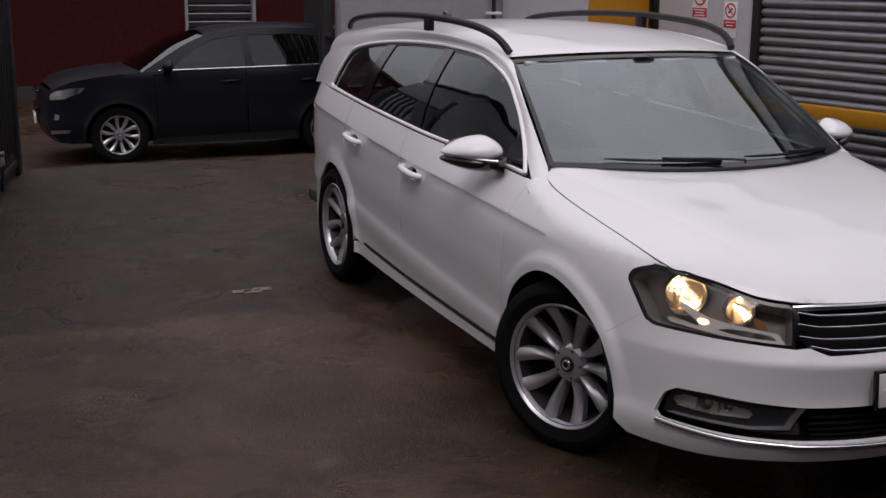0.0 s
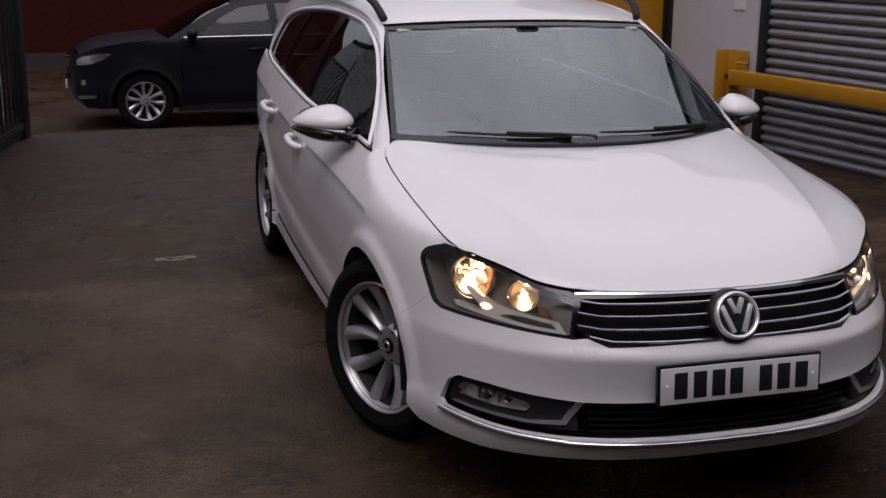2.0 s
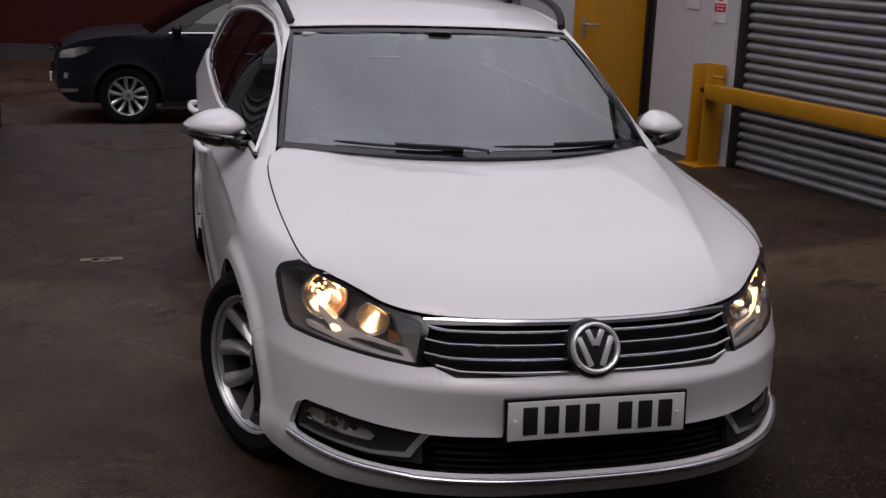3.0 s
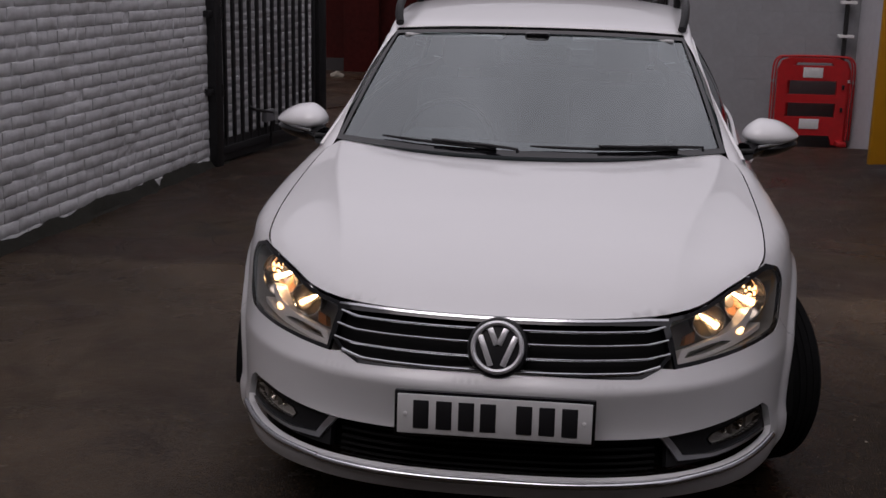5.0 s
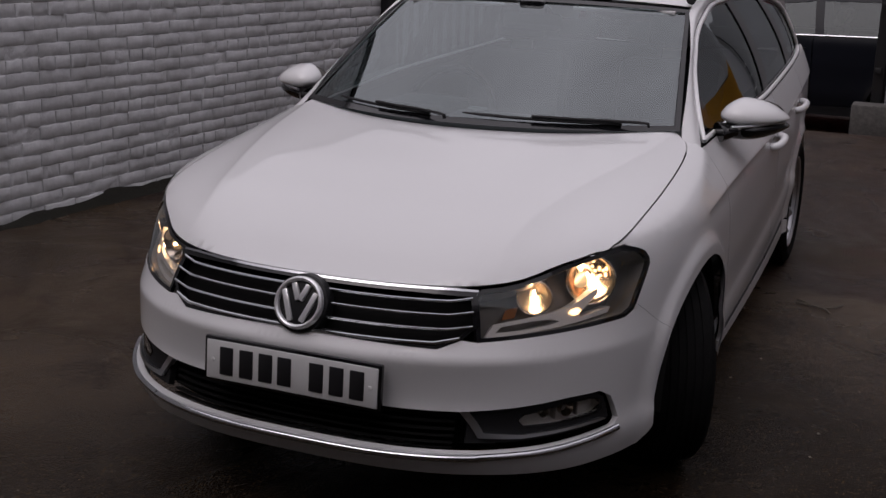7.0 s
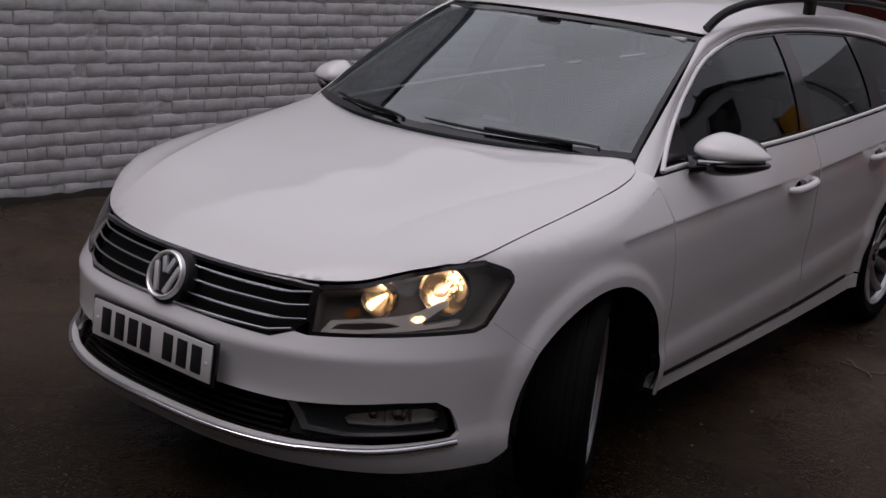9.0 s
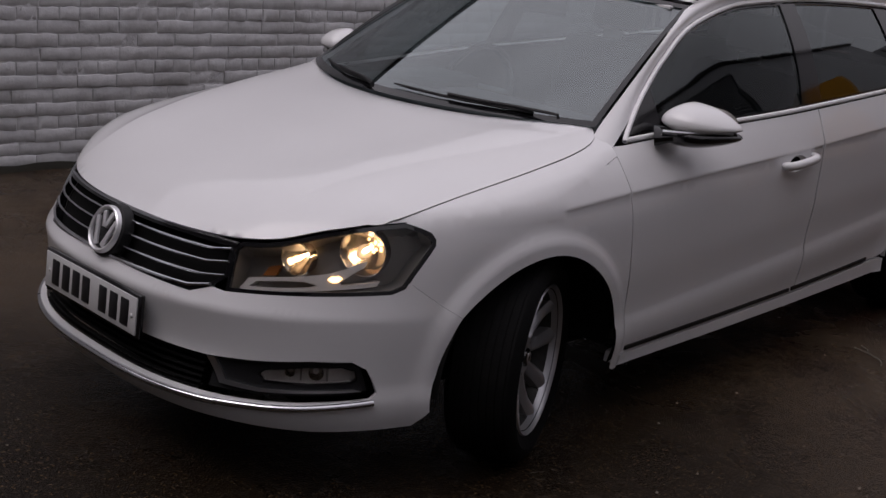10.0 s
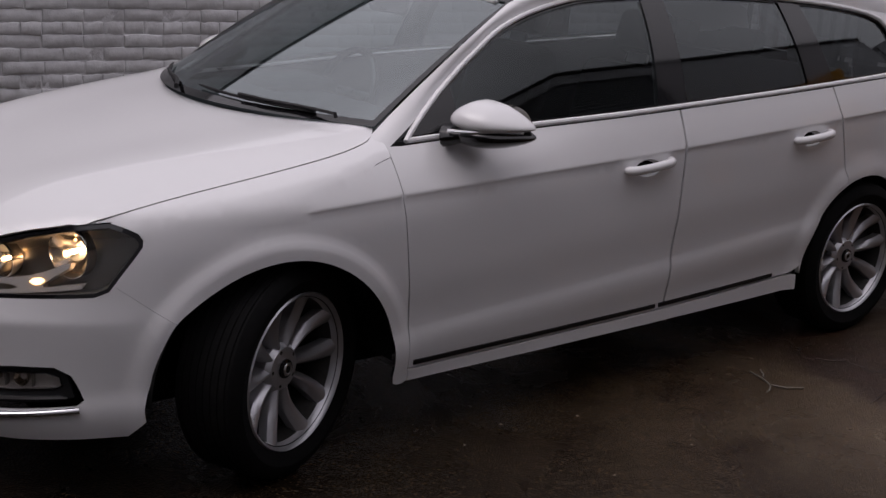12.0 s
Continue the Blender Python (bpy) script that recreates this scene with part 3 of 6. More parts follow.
part("leaf", box(-0.76, -0.005, 0.0, 0.045, 0.15, 2.17, 0.003, DOOR), YELLOW, door)
part("edge_strip", box(-0.03, 0.0, -0.010, 0.052, 0.15, 2.17, 0.002, DOOR), BLACK_METAL, door, "dark hinge-side edge strip")
part("lock_plate", box(-0.70, -0.665, -0.008, 0.0, 1.00, 1.17, 0.003, DOOR), STEEL, door)
bm = tube([tuple(DOOR @ Vector(p)) for p in ((-0.683, 0, 1.12), (-0.683, -0.045, 1.12), (-0.66, -0.055, 1.12), (-0.57, -0.055, 1.115))], 0.010, 10)
part("door_handle", bm, STEEL, door)
for z in (0.4, 1.1, 1.95):
    part("hinge", box(-0.02, 0.02, -0.018, -0.008, z, z + 0.1, 0.002, DOOR), BLACK_METAL, door)


# signs on the wall
def prohibition_sign(a, z, w, h, blocks):
    m = RIGHT @ Matrix.Translation((-0.004, a, z)) @ Euler((radians(90), 0, radians(-90))).to_matrix().to_4x4()
    s = thing("warning_sign", "white and red prohibition notice fixed to the wall", "sign", group="notices by the yellow door")
    part("board", box(-w / 2, w / 2, -h / 2, h / 2, 0, 0.004, 0.001, m), SIGN_WHITE, s)
    r = w * 0.40
    top = Matrix.Translation((0, h / 2 - w * 0.48, 0.0045))
    part("ring", lathe([(r * 0.80, 0), (r * 0.80, 0.002), (r, 0.002), (r, 0)], 40, m @ top), SIGN_RED, s)
    part("slash", box(-r * 0.9, r * 0.9, -r * 0.07, r * 0.07, 0, 0.0035, 0, m @ top @ Matrix.Rotation(radians(-45), 4, "Z")), SIGN_RED, s)
    part("symbol", box(-r * 0.5, r * 0.5, -r * 0.12, r * 0.12, 0, 0.0016, 0, m @ top @ Matrix.Rotation(radians(40), 4, "Z")), INK, s)
    y1 = h / 2 - w * 0.98
    y0 = y1 - w * 0.42
    part("red_block", box(-w * 0.46, w * 0.46, y0, y1, 0.0045, 0.0065, 0, m), SIGN_RED, s)
    for k in range(blocks):
        yy = y1 - w * 0.42 * (k + 0.75) / (blocks + 0.5)
        part("bar", box(-w * (0.36 - 0.08 * (k % 2)), w * (0.36 - 0.08 * (k % 2)), yy - w * 0.025, yy + w * 0.025, 0.0068, 0.0078, 0, m), SIGN_WHITE, s)
    return s


prohibition_sign(0.20, 1.355, 0.155, 0.30, 2)
prohibition_sign(0.20, 1.69, 0.155, 0.30, 2)
prohibition_sign(0.57, 1.46, 0.19, 0.34, 3)

# back wall of painted blocks, with its courses laid last
BACK = Matrix.Translation((0.98, 8.24, 0)) @ Matrix.Rotation(radians(1.5), 4, "Z")
back_wall = thing("wall_north", "white painted concrete block wall with soft joints", "wall", kind="structure")
part("core", box(0.0, 1.92, 0.0015, 0.20, -0.3, 3.2, 0, BACK), SHADED_BLOCK, back_wall)
pole = thing("black_pole", "black steel pole strapped to the wall corner", "pole")
part("shaft", tube([(2.66, 8.16, 0.18), (2.66, 8.16, 3.1)], 0.022, 10), BLACK_METAL, pole)
for z in (0.55, 0.98, 1.30, 1.62, 1.95):
    part("strap", box(2.60, 2.74, 8.12, 8.24, z, z + 0.028, 0.004), SIGN_WHITE, pole)
tagged(part("stone_block", box(-0.28, 0.06, -0.16, 0.10, -0.1, 0.20, 0.02, BACK), STONE), "rough dark stone block at the gate post", "stone block")


# steel gates
def steel_gate(name, m, length, bars, label):
    g = thing(name, label, "gate", group="yard gates")
    part("hinge_post", box(-0.05, 0.05, -0.05, 0.05, -0.15, 2.7, 0.006, m), BLACK_METAL, g)
    part("stile", box(0.06, 0.11, -0.025, 0.025, 0.06, 2.35, 0.004, m), BLACK_METAL, g)
    part("stile", box(length - 0.16, length, -0.04, 0.04, -0.05, 2.35, 0.004, m), BLACK_METAL, g)
    for z in (0.08, 2.25):
        part("rail", box(0.11, length - 0.16, -0.025, 0.025, z, z + 0.06, 0.004, m), BLACK_METAL, g)
    part("kick_plate", box(0.11, length - 0.16, -0.006, 0.006, 0.02, 0.20, 0, m), BLACK_METAL, g)
    for k in range(bars):
        x = 0.11 + (length - 0.27) * (k + 0.6) / bars
        part("bar", box(x - 0.019, x + 0.019, -0.012, 0.012, 0.10, 2.3, 0.003, m), BLACK_METAL, g)
    for z in (0.55, 1.15, 2.0):
        part("hinge", lathe([(0, 0), (0.03, 0), (0.03, 0.10), (0, 0.10)], 12, m @ Matrix.Translation((0.055, -0.03, z))), BLACK_METAL, g)
        part("hinge_strap", box(-0.11, -0.04, -0.03, 0.03, z + 0.02, z + 0.07, 0.004, m), BLACK_METAL, g)
    part("drop_bolt", tube([tuple(m @ Vector(p)) for p in ((length * 0.25, -0.04, 0.42), (length * 0.25, -0.07, 0.40), (length * 0.42, -0.07, 0.33), (length * 0.42, -0.05, 0.05))], 0.014, 8), BLACK_METAL, g)
    part("lock_box", box(length * 0.36, length * 0.44, -0.08, -0.03, 0.26, 0.36, 0.006, m), STEEL, g)
    return g


GATE_W = Matrix.Translation((-2.70, 5.22, 0)) @ Matrix.Rotation(math.atan2(7.35 - 5.22, -2.29 + 2.70), 4, "Z")
steel_gate("yard_gate", GATE_W, 2.15, 13, "black steel bar gate swung open by the brick wall")
GATE_E = Matrix.Translation((0.90, 8.45, -0.1)) @ Matrix.Rotation(radians(80), 4, "Z")
steel_gate("yard_gate", GATE_E, 1.9, 11, "black steel bar gate swung out towards the road")


# red plastic safety barrier
def safety_barrier(m):
    g = thing("safety_barrier", "red plastic safety barrier with white reflective panels", "barrier", m, group="safety barriers")
    w, h = 0.98, 0.96
    outer = [(0.03, 0.0), (0.17, 0.0), (0.21, 0.10), (0.77, 0.10), (0.81, 0.0), (0.95, 0.0), (0.955, 0.80), (0.90, 0.90), (0.80, 0.93), (0.18, 0.93), (0.08, 0.90), (0.025, 0.80)]
    holes = [[(0.16, 0.30), (0.82, 0.30), (0.82, 0.45), (0.16, 0.45)], [(0.16, 0.54), (0.82, 0.54), (0.82, 0.69), (0.16, 0.69)], [(0.22, 0.85), (0.76, 0.85), (0.73, 0.885), (0.25, 0.885)]]
    bm = bmesh.new()
    flat = lambda u, v: (u, 0.0, v)
    add_panel(bm, flat, outer, holes, 0.06, flange=0.05)
    add_panel(bm, lambda u, v: (u, 0.05, v), outer, holes, 0.06)
    part("body", bm, RED_PLASTIC, g)
    part("hoop", tube(spline([(-0.03, 0.03, 0.05), (-0.035, 0.03, 0.5), (-0.03, 0.03, 0.84), (0.03, 0.03, 0.93), (0.15, 0.03, 0.945), (0.5, 0.03, 0.95), (0.85, 0.03, 0.945), (0.95, 0.03, 0.93), (1.01, 0.03, 0.84), (1.015, 0.03, 0.5), (1.01, 0.03, 0.05)], 60), 0.012, 8), RED_PLASTIC, g, "slim dark red edge tube")
    for z in (0.17, 0.72):
        part("reflective_panel", box(0.36, 0.62, -0.006, -0.001, z, z + 0.11, 0.002), REFLECTIVE, g)
    for x in (0.05, 0.85):
        part("foot", box(x, x + 0.10, -0.12, 0.17, -0.005, 0.05, 0.012), RED_PLASTIC, g)
    for z in (0.36, 0.60):
        part("clip", box(0.885, 0.915, -0.02, 0.0, z, z + 0.05, 0.004), BLACK_PLASTIC, g)
    return g


safety_barrier(Matrix.Translation((2.02, 8.02, -0.05)) @ Matrix.Rotation(radians(3), 4, "Z") @ Matrix.Diagonal((0.72, 0.9, 0.9, 1)))
safety_barrier(Matrix.Translation((2.06, 8.12, -0.06)) @ Matrix.Rotation(radians(1), 4, "Z") @ Matrix.Diagonal((0.72, 0.9, 0.9, 1)))

# far side of the road: brick works with a louvred vent and a dark doorway
works = thing("red_building", "dark red brick industrial building across the road", "building", kind="structure")
part("wall", box(-26, 0.94, 16.5, 17.2, -0.6, 4.6, 0), RED_BRICK, works)
part("wall", box(2.12, 26, 16.5, 17.2, -0.6, 4.6, 0), RED_BRICK, works)
part("wall", box(0.94, 2.12, 16.5, 17.2, -0.6, 0.68, 0), RED_BRICK, works)
part("wall", box(0.94, 2.12, 16.5, 17.2, 2.9, 4.6, 0), RED_BRICK, works)
part("parapet", box(-26, 26, 16.4, 17.3, 4.602, 4.8, 0.02), FAR_DARK, works)
part("plinth", box(-26, 26, 16.44, 16.498, -0.6, -0.05, 0.0), FAR_DARK, works)
part("doorway", box(-6.2, -4.6, 16.42, 16.438, -0.27, 2.4, 0.0), BLACK_METAL, works, "dark closed doorway")
part("pier", box(-3.9, -3.3, 16.3, 16.46, -0.6, 4.6, 0.01), RED_BRICK, works)
vent = part("vent", box(0.94, 2.12, 16.75, 16.8, 0.68, 2.9, 0), FAR_DARK, works, "grey louvred metal vent")
for k in range(16):
    part("louvre", box(0.95, 2.11, -0.07, 0.07, -0.006, 0.006, 0, Matrix.Translation((0, 16.60, 0.76 + 0.132 * k)) @ Euler((radians(-38), 0, 0)).to_matrix().to_4x4()), STEEL, vent)
for x in (0.94, 2.07):
    part("vent_edge", box(x, x + 0.05, 16.46, 16.62, 0.68, 2.9, 0), STEEL, vent)
kerb = part("pavement", box(-30, 30, 14.9, 16.43, -0.6, -0.27, 0.02), GROUND)
tagged(kerb, "worn grey pavement and kerb across the road", "pavement", kind="structure")
tagged(part("kerb_debris", tube([(-3.9, 15.3, -0.25), (-3.8, 15.3, -0.22), (-3.7, 15.3, -0.25)], [0.05, 0.07, 0.04], 8), LITTER), "pale crumpled scrap lying by the kerb", "litter")
# unseen wall added behind the camera; blocks light on nose and ground
south = thing("unseen_wall_south", "plain dark unseen wall added to block light behind the camera", "wall", kind="structure")
part("masonry", box(-12, 12, -8.9, -8.5, -0.2, 8.5, 0), FAR_DARK, south)
part("coping", box(-12, 12, -8.95, -8.45, 8.502, 8.65, 0.01), FAR_DARK, south)

# white brick wall: its core; the bricks themselves are laid last
brick_wall = thing("wall_west", "white painted old brick wall with rough flaking courses", "wall", kind="structure")
part("core", box(-0.33, -0.001, -11.0, 6.9, -0.2, 3.1, 0, LEFT), PAINTED_JOINT, brick_wall)
part("coping", box(-0.38, 0.04, -11.0, 6.9, 3.102, 3.2, 0.015, LEFT), FAR_DARK, brick_wall)
bm = bmesh.new()
rng = random.Random(4)
rows = []
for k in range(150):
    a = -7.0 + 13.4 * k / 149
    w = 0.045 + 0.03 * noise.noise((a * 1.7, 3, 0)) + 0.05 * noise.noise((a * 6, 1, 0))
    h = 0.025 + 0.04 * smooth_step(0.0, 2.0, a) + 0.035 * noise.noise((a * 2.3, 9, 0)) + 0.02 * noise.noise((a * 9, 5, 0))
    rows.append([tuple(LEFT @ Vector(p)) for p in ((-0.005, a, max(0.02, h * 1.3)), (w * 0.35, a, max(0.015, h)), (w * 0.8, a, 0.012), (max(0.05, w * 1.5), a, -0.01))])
add_grid(bm, rows)
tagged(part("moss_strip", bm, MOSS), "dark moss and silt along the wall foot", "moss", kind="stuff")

# grit and litter on the ground
rng = random.Random(21)
gv, gf = [], []
for k in range(420):
    x, y = rng.uniform(-3.0, 3.2), rng.uniform(-3.2, 7.5)
    if -0.85 < x < 0.85 and -0.9 < y < 3.7:
        continue
    r = rng.choice((0.003, 0.003, 0.004, 0.005, 0.007))
    z = ground_z(x, y) + 0.002
    k0 = len(gv)
    gv += [(x + r * rng.uniform(0.6, 1.3) * math.cos(a), y + r * rng.uniform(0.6, 1.3) * math.sin(a), z) for a in np.linspace(0, 2 * math.pi, 6)[:5]] + [(x, y, z + r * 0.8)]
    gf += [(k0 + i, k0 + (i + 1) % 5, k0 + 5) for i in range(5)]
me = bpy.data.meshes.new("grit")
me.from_pydata(gv, [], gf)
me.materials.append(LITTER)
tagged(new("grit", me), "pale loose grit scattered over the tarmac", "grit", kind="stuff")
bm = bmesh.new()
for pts in (((0.98, 1.94), (1.05, 1.925), (1.11, 1.90), (1.16, 1.93), (1.19, 1.99)), ((1.11, 1.90), (1.14, 1.86), (1.15, 1.83)), ((1.05, 1.925), (1.03, 1.96), (0.99, 1.99))):
    add_tube(bm, [(x, y, 0.007) for x, y in pts], 0.0035, 6)
tagged(part("twig", bm, LITTER), "pale forked twig lying on the wet ground", "twig")
bm = bmesh.new()
for x, y in ((-1.42, 2.62), (-1.36, 2.60), (-1.30, 2.63)):
    add_box(bm, x - 0.05, x + 0.05, y - 0.03, y + 0.03, 0.001, 0.006, 0.002, None)
tagged(part("cement_smear", bm, LITTER), "pale smear of dried cement on the ground", "stain")


# ---- the white estate car: nose towards -y, front axle at y = 0 ----
NOSE_Z = (0.18, 0.22, 0.26, 0.30, 0.36, 0.42, 0.48, 0.538, 0.556, 0.60, 0.65, 0.70, 0.75, 0.80, 0.9)
NOSE_Y = (-0.915, -0.955, -0.98, -0.986, -0.962, -0.956, -0.966, -0.980, -0.966, -0.938, -0.912, -0.880, -0.845, -0.81, -0.74)
Y0, Y1, TAIL = 0.15, 2.85, 3.80
PF, PR = 2.55, 3.2
ARCH = ((-0.028, 0.302, 0.373), (2.690, 0.302, 0.377))


def smooth_interp(x, xs, ys, w=0.012):
    return float(np.mean(np.interp((x - w, x - w / 2, x, x + w / 2, x + w), xs, ys)))


def crease(y):
    return 0.818 + 0.0515 * (y - 0.40)


def side_x(y, z):
    """Half width of the body side, with the crease under the windows, the dished door and the flared arches."""
    d = z - crease(y)
    if d >= 0:
        x = 0.898 - 0.36 * d - 0.6 * d * d
    else:
        q = -d
        x = 0.898 - 0.0035 * math.exp(-((q - 0.012) / 0.03) ** 2) * min(1, q / 0.008) + 0.003 * smooth_step(0.08, 0.25, q)
        low = 0.40 + 0.072 * (y - 0.45)
        x -= 0.010 * smooth_step(low + 0.18, low + 0.01, z) - 0.006 * smooth_step(low + 0.008, low - 0.03, z) + 0.014 * smooth_step(low - 0.05, low - 0.17, z)
    x -= 0.8 * max(0.0, z - 0.68) ** 2 * (1 - smooth_step(0.3, 1.5, y))
    x -= 0.088 * max(0.0, (y - 0.8) / 2.5) ** 2
    for cy, cz, r in ARCH:
        e = math.hypot(y - cy, z - cz) - r
        x += 0.017 * (1 - smooth_step(0.030, 0.075, e)) * (1 - smooth_step(-0.05, 0.0, d) * 0.7)
    return x


_th = np.linspace(0, math.pi / 2, 400)
_fx, _fy = 0.905 * np.sin(_th) ** (2 / PF), Y0 - (Y0 + 0.938) * np.cos(_th) ** (2 / PF)
_fs = np.r_[0, np.cumsum(np.hypot(np.diff(_fx), np.diff(_fy)))]
_rx, _ry = 0.86 * np.cos(_th) ** (2 / PR), Y1 + (TAIL - Y1) * np.sin(_th) ** (2 / PR)
_rs = np.r_[0, np.cumsum(np.hypot(np.diff(_rx), np.diff(_ry)))]
SF = float(_fs[-1])
SR = SF + Y1 - Y0
SEND = SR + float(_rs[-1])


def s_y(y):
    """Way along the body's outline to the given y on its side."""
    if y < Y0:
        return float(np.interp(y, _fy, _fs))
    return SF + y - Y0 if y < Y1 else SR + float(np.interp(y, _ry, _rs))


def s_x(x):
    """Way along the outline, from the middle of the nose, to the given x."""
    return float(np.interp(x, _fx, _fs))


def fullness(z):
    """How square the nose's corners are at a height: fuller low down."""
    return PF + 0.18 * (1 - smooth_step(0.36, 0.60, z))


def s_low(x):
    """As s_x, for the fuller lower bumper."""
    p = fullness(0.34)
    c = (1 - min(0.999, x / 0.9) ** p) ** (1 / p)
    return float(np.interp(math.acos(min(1.0, c ** (PF / 2))), _th, _fs))


def girdle(s, z):
    """The upright skin round the car: way along the outline from the nose, height."""
    sg, s = (1, s) if s >= 0 else (-1, -s)
    if s < SF:
        th = float(np.interp(s, _fs, _th))
        yn = smooth_interp(z, NOSE_Z, NOSE_Y, 0.009)
        pf = fullness(z)
        c = max(math.cos(th), 0.0) ** (2 / PF)
        y = Y0 - (Y0 - yn) * c
        w = side_x(y, z)
        k = smooth_step(-0.95, -0.35, y)
        w = w * k + (0.9 - 0.05 * smooth_step(0.62, 0.85, z)) * (1 - k)
        x = w * max(0.0, 1 - c ** pf) ** (1 / pf)
    elif s < SR:
        y = Y0 + s - SF
        x = side_x(y, z)
    else:
        th = float(np.interp(s - SR, _rs, _th))
        bulge = 0.03 * math.sin(math.pi * min(1, max(0, (z - 0.2) / 0.45))) - 0.10 * smooth_step(0.7, 1.1, z)
        y = Y1 + (TAIL + bulge - Y1) * math.sin(th) ** (2 / PR)
        x = side_x(y, z) * max(math.cos(th), 0.0) ** (2 / PR)
    return (sg * x, y, z)


def shoulder(y):
    """Height at which the wings roll over into their tops."""
    return smooth_interp(y, (-0.95, -0.875, -0.822, -0.797, -0.735, -0.651, -0.546, -0.461, -0.3, 0.0, 0.2, 0.37, 0.6), (0.7065, 0.7075, 0.709, 0.709, 0.723, 0.758, 0.785, 0.797, 0.808, 0.832, 0.868, 0.922, 0.95), 0.02 + 0.04 * smooth_step(-0.45, -0.2, y))


def ridge(y):
    """Height of the bonnet's middle."""
    return smooth_interp(y, (-0.95, -0.875, -0.8, -0.7, -0.55, -0.3, 0.0, 0.15, 0.4), (0.69, 0.698, 0.760, 0.803, 0.850, 0.909, 0.962, 0.985, 1.02), 0.05)


def rolled_edge(s):
    """Where the upright skin ends and rolls over, at a way along the outline."""
    z = 0.75
    for _ in range(6):
        z = shoulder(girdle(s, z)[1])
    return girdle(s, z)


_outline = []
for _i in range(161):
    _s = s_y(0.5) * _i / 160
    _outline.append(rolled_edge(_s))
OUT_X, OUT_Y = np.array([p[0] for p in _outline]), np.array([p[1] for p in _outline])


def bonnet_fold(y):
    """How far out the bonnet's raised fold runs."""
    return 0.455 + 0.235 * smooth_step(-0.95, 0.45, y)


def top_skin(x, y):
    """Bonnet and tops of the wings, over the plan."""
    w = max(0.02, float(np.interp(y, OUT_Y, OUT_X)))
    t = min(1.0, abs(x) / w)
    zs, zr = shoulder(y), ridge(y)
    z = zs + (zr - zs) * (1 - t ** 2.2) ** 0.55
    d = abs(x) - bonnet_fold(y)
    z += 0.019 * (math.exp(-(d / 0.20) ** 2) if d < 0 else math.exp(-d / 0.055)) * smooth_step(-0.84, -0.50, y)
    return (x, y, z)


def belt(y):
    return float(np.interp(y, (0.3, 0.37, 0.88, 1.46, 2.23, 2.75, 3.1, 3.8), (0.935, 0.943, 0.971, 1.000, 1.035, 1.060, 1.075, 1.11)))


def glass_side(y, z):
    h = z - belt(y)
    x = side_x(y, belt(y)) - 0.012 - 0.29 * h - 0.72 * h * h
    return (x - 0.06 * max(0, y - 2.5) ** 2 - 0.10 * max(0, 1.05 - y) * min(1, max(0, h / 0.2)), y, z)


def both(name, bm, mat, parent, label="", **k):
    """A part and its mirror twin on the other side."""
    twin = bm.copy()
    bmesh.ops.scale(twin, vec=(-1, 1, 1), verts=twin.verts)
    bmesh.ops.reverse_faces(twin, faces=twin.faces)
    return part(name, bm, mat, parent, label, **k), part(name, twin, mat, parent, label, **k)


def arch_points(k, a0, a1, count=28, grow=0.0):
    cy, cz, r = ARCH[k]
    return [(s_y(cy + (r + grow) * math.cos(a)), cz + (r + grow) * math.sin(a)) for a in np.linspace(radians(a0), radians(a1), count)]


def on_skin(sg, s, z, deep):
    """A pose on the girdle, sunk by deep, whose z axis points outwards."""
    p = Vector(girdle(s, z))
    q = Vector(girdle(s + 0.01, z)) - p
    n = Vector((q.y, -q.x, 0)).normalized()
    p -= n * deep
    p.x, n.x = sg * p.x, sg * n.x
    return Matrix.Translation(p) @ n.to_track_quat("Z", "Y").to_matrix().to_4x4()


def side_fold(y0, y1):
    """Rows close along the crease under the windows and along the fold low on the doors."""
    ys = np.arange(y0, y1, 0.02)
    rows = [[(s_y(y), crease(y) + dz) for y in ys] for dz in (-0.010, -0.004, 0.0, 0.006)]
    return rows + [[(s_y(y), 0.40 + 0.072 * (y - 0.45) + dz) for y in ys] for dz in (-0.03, -0.015, 0.0, 0.012)]


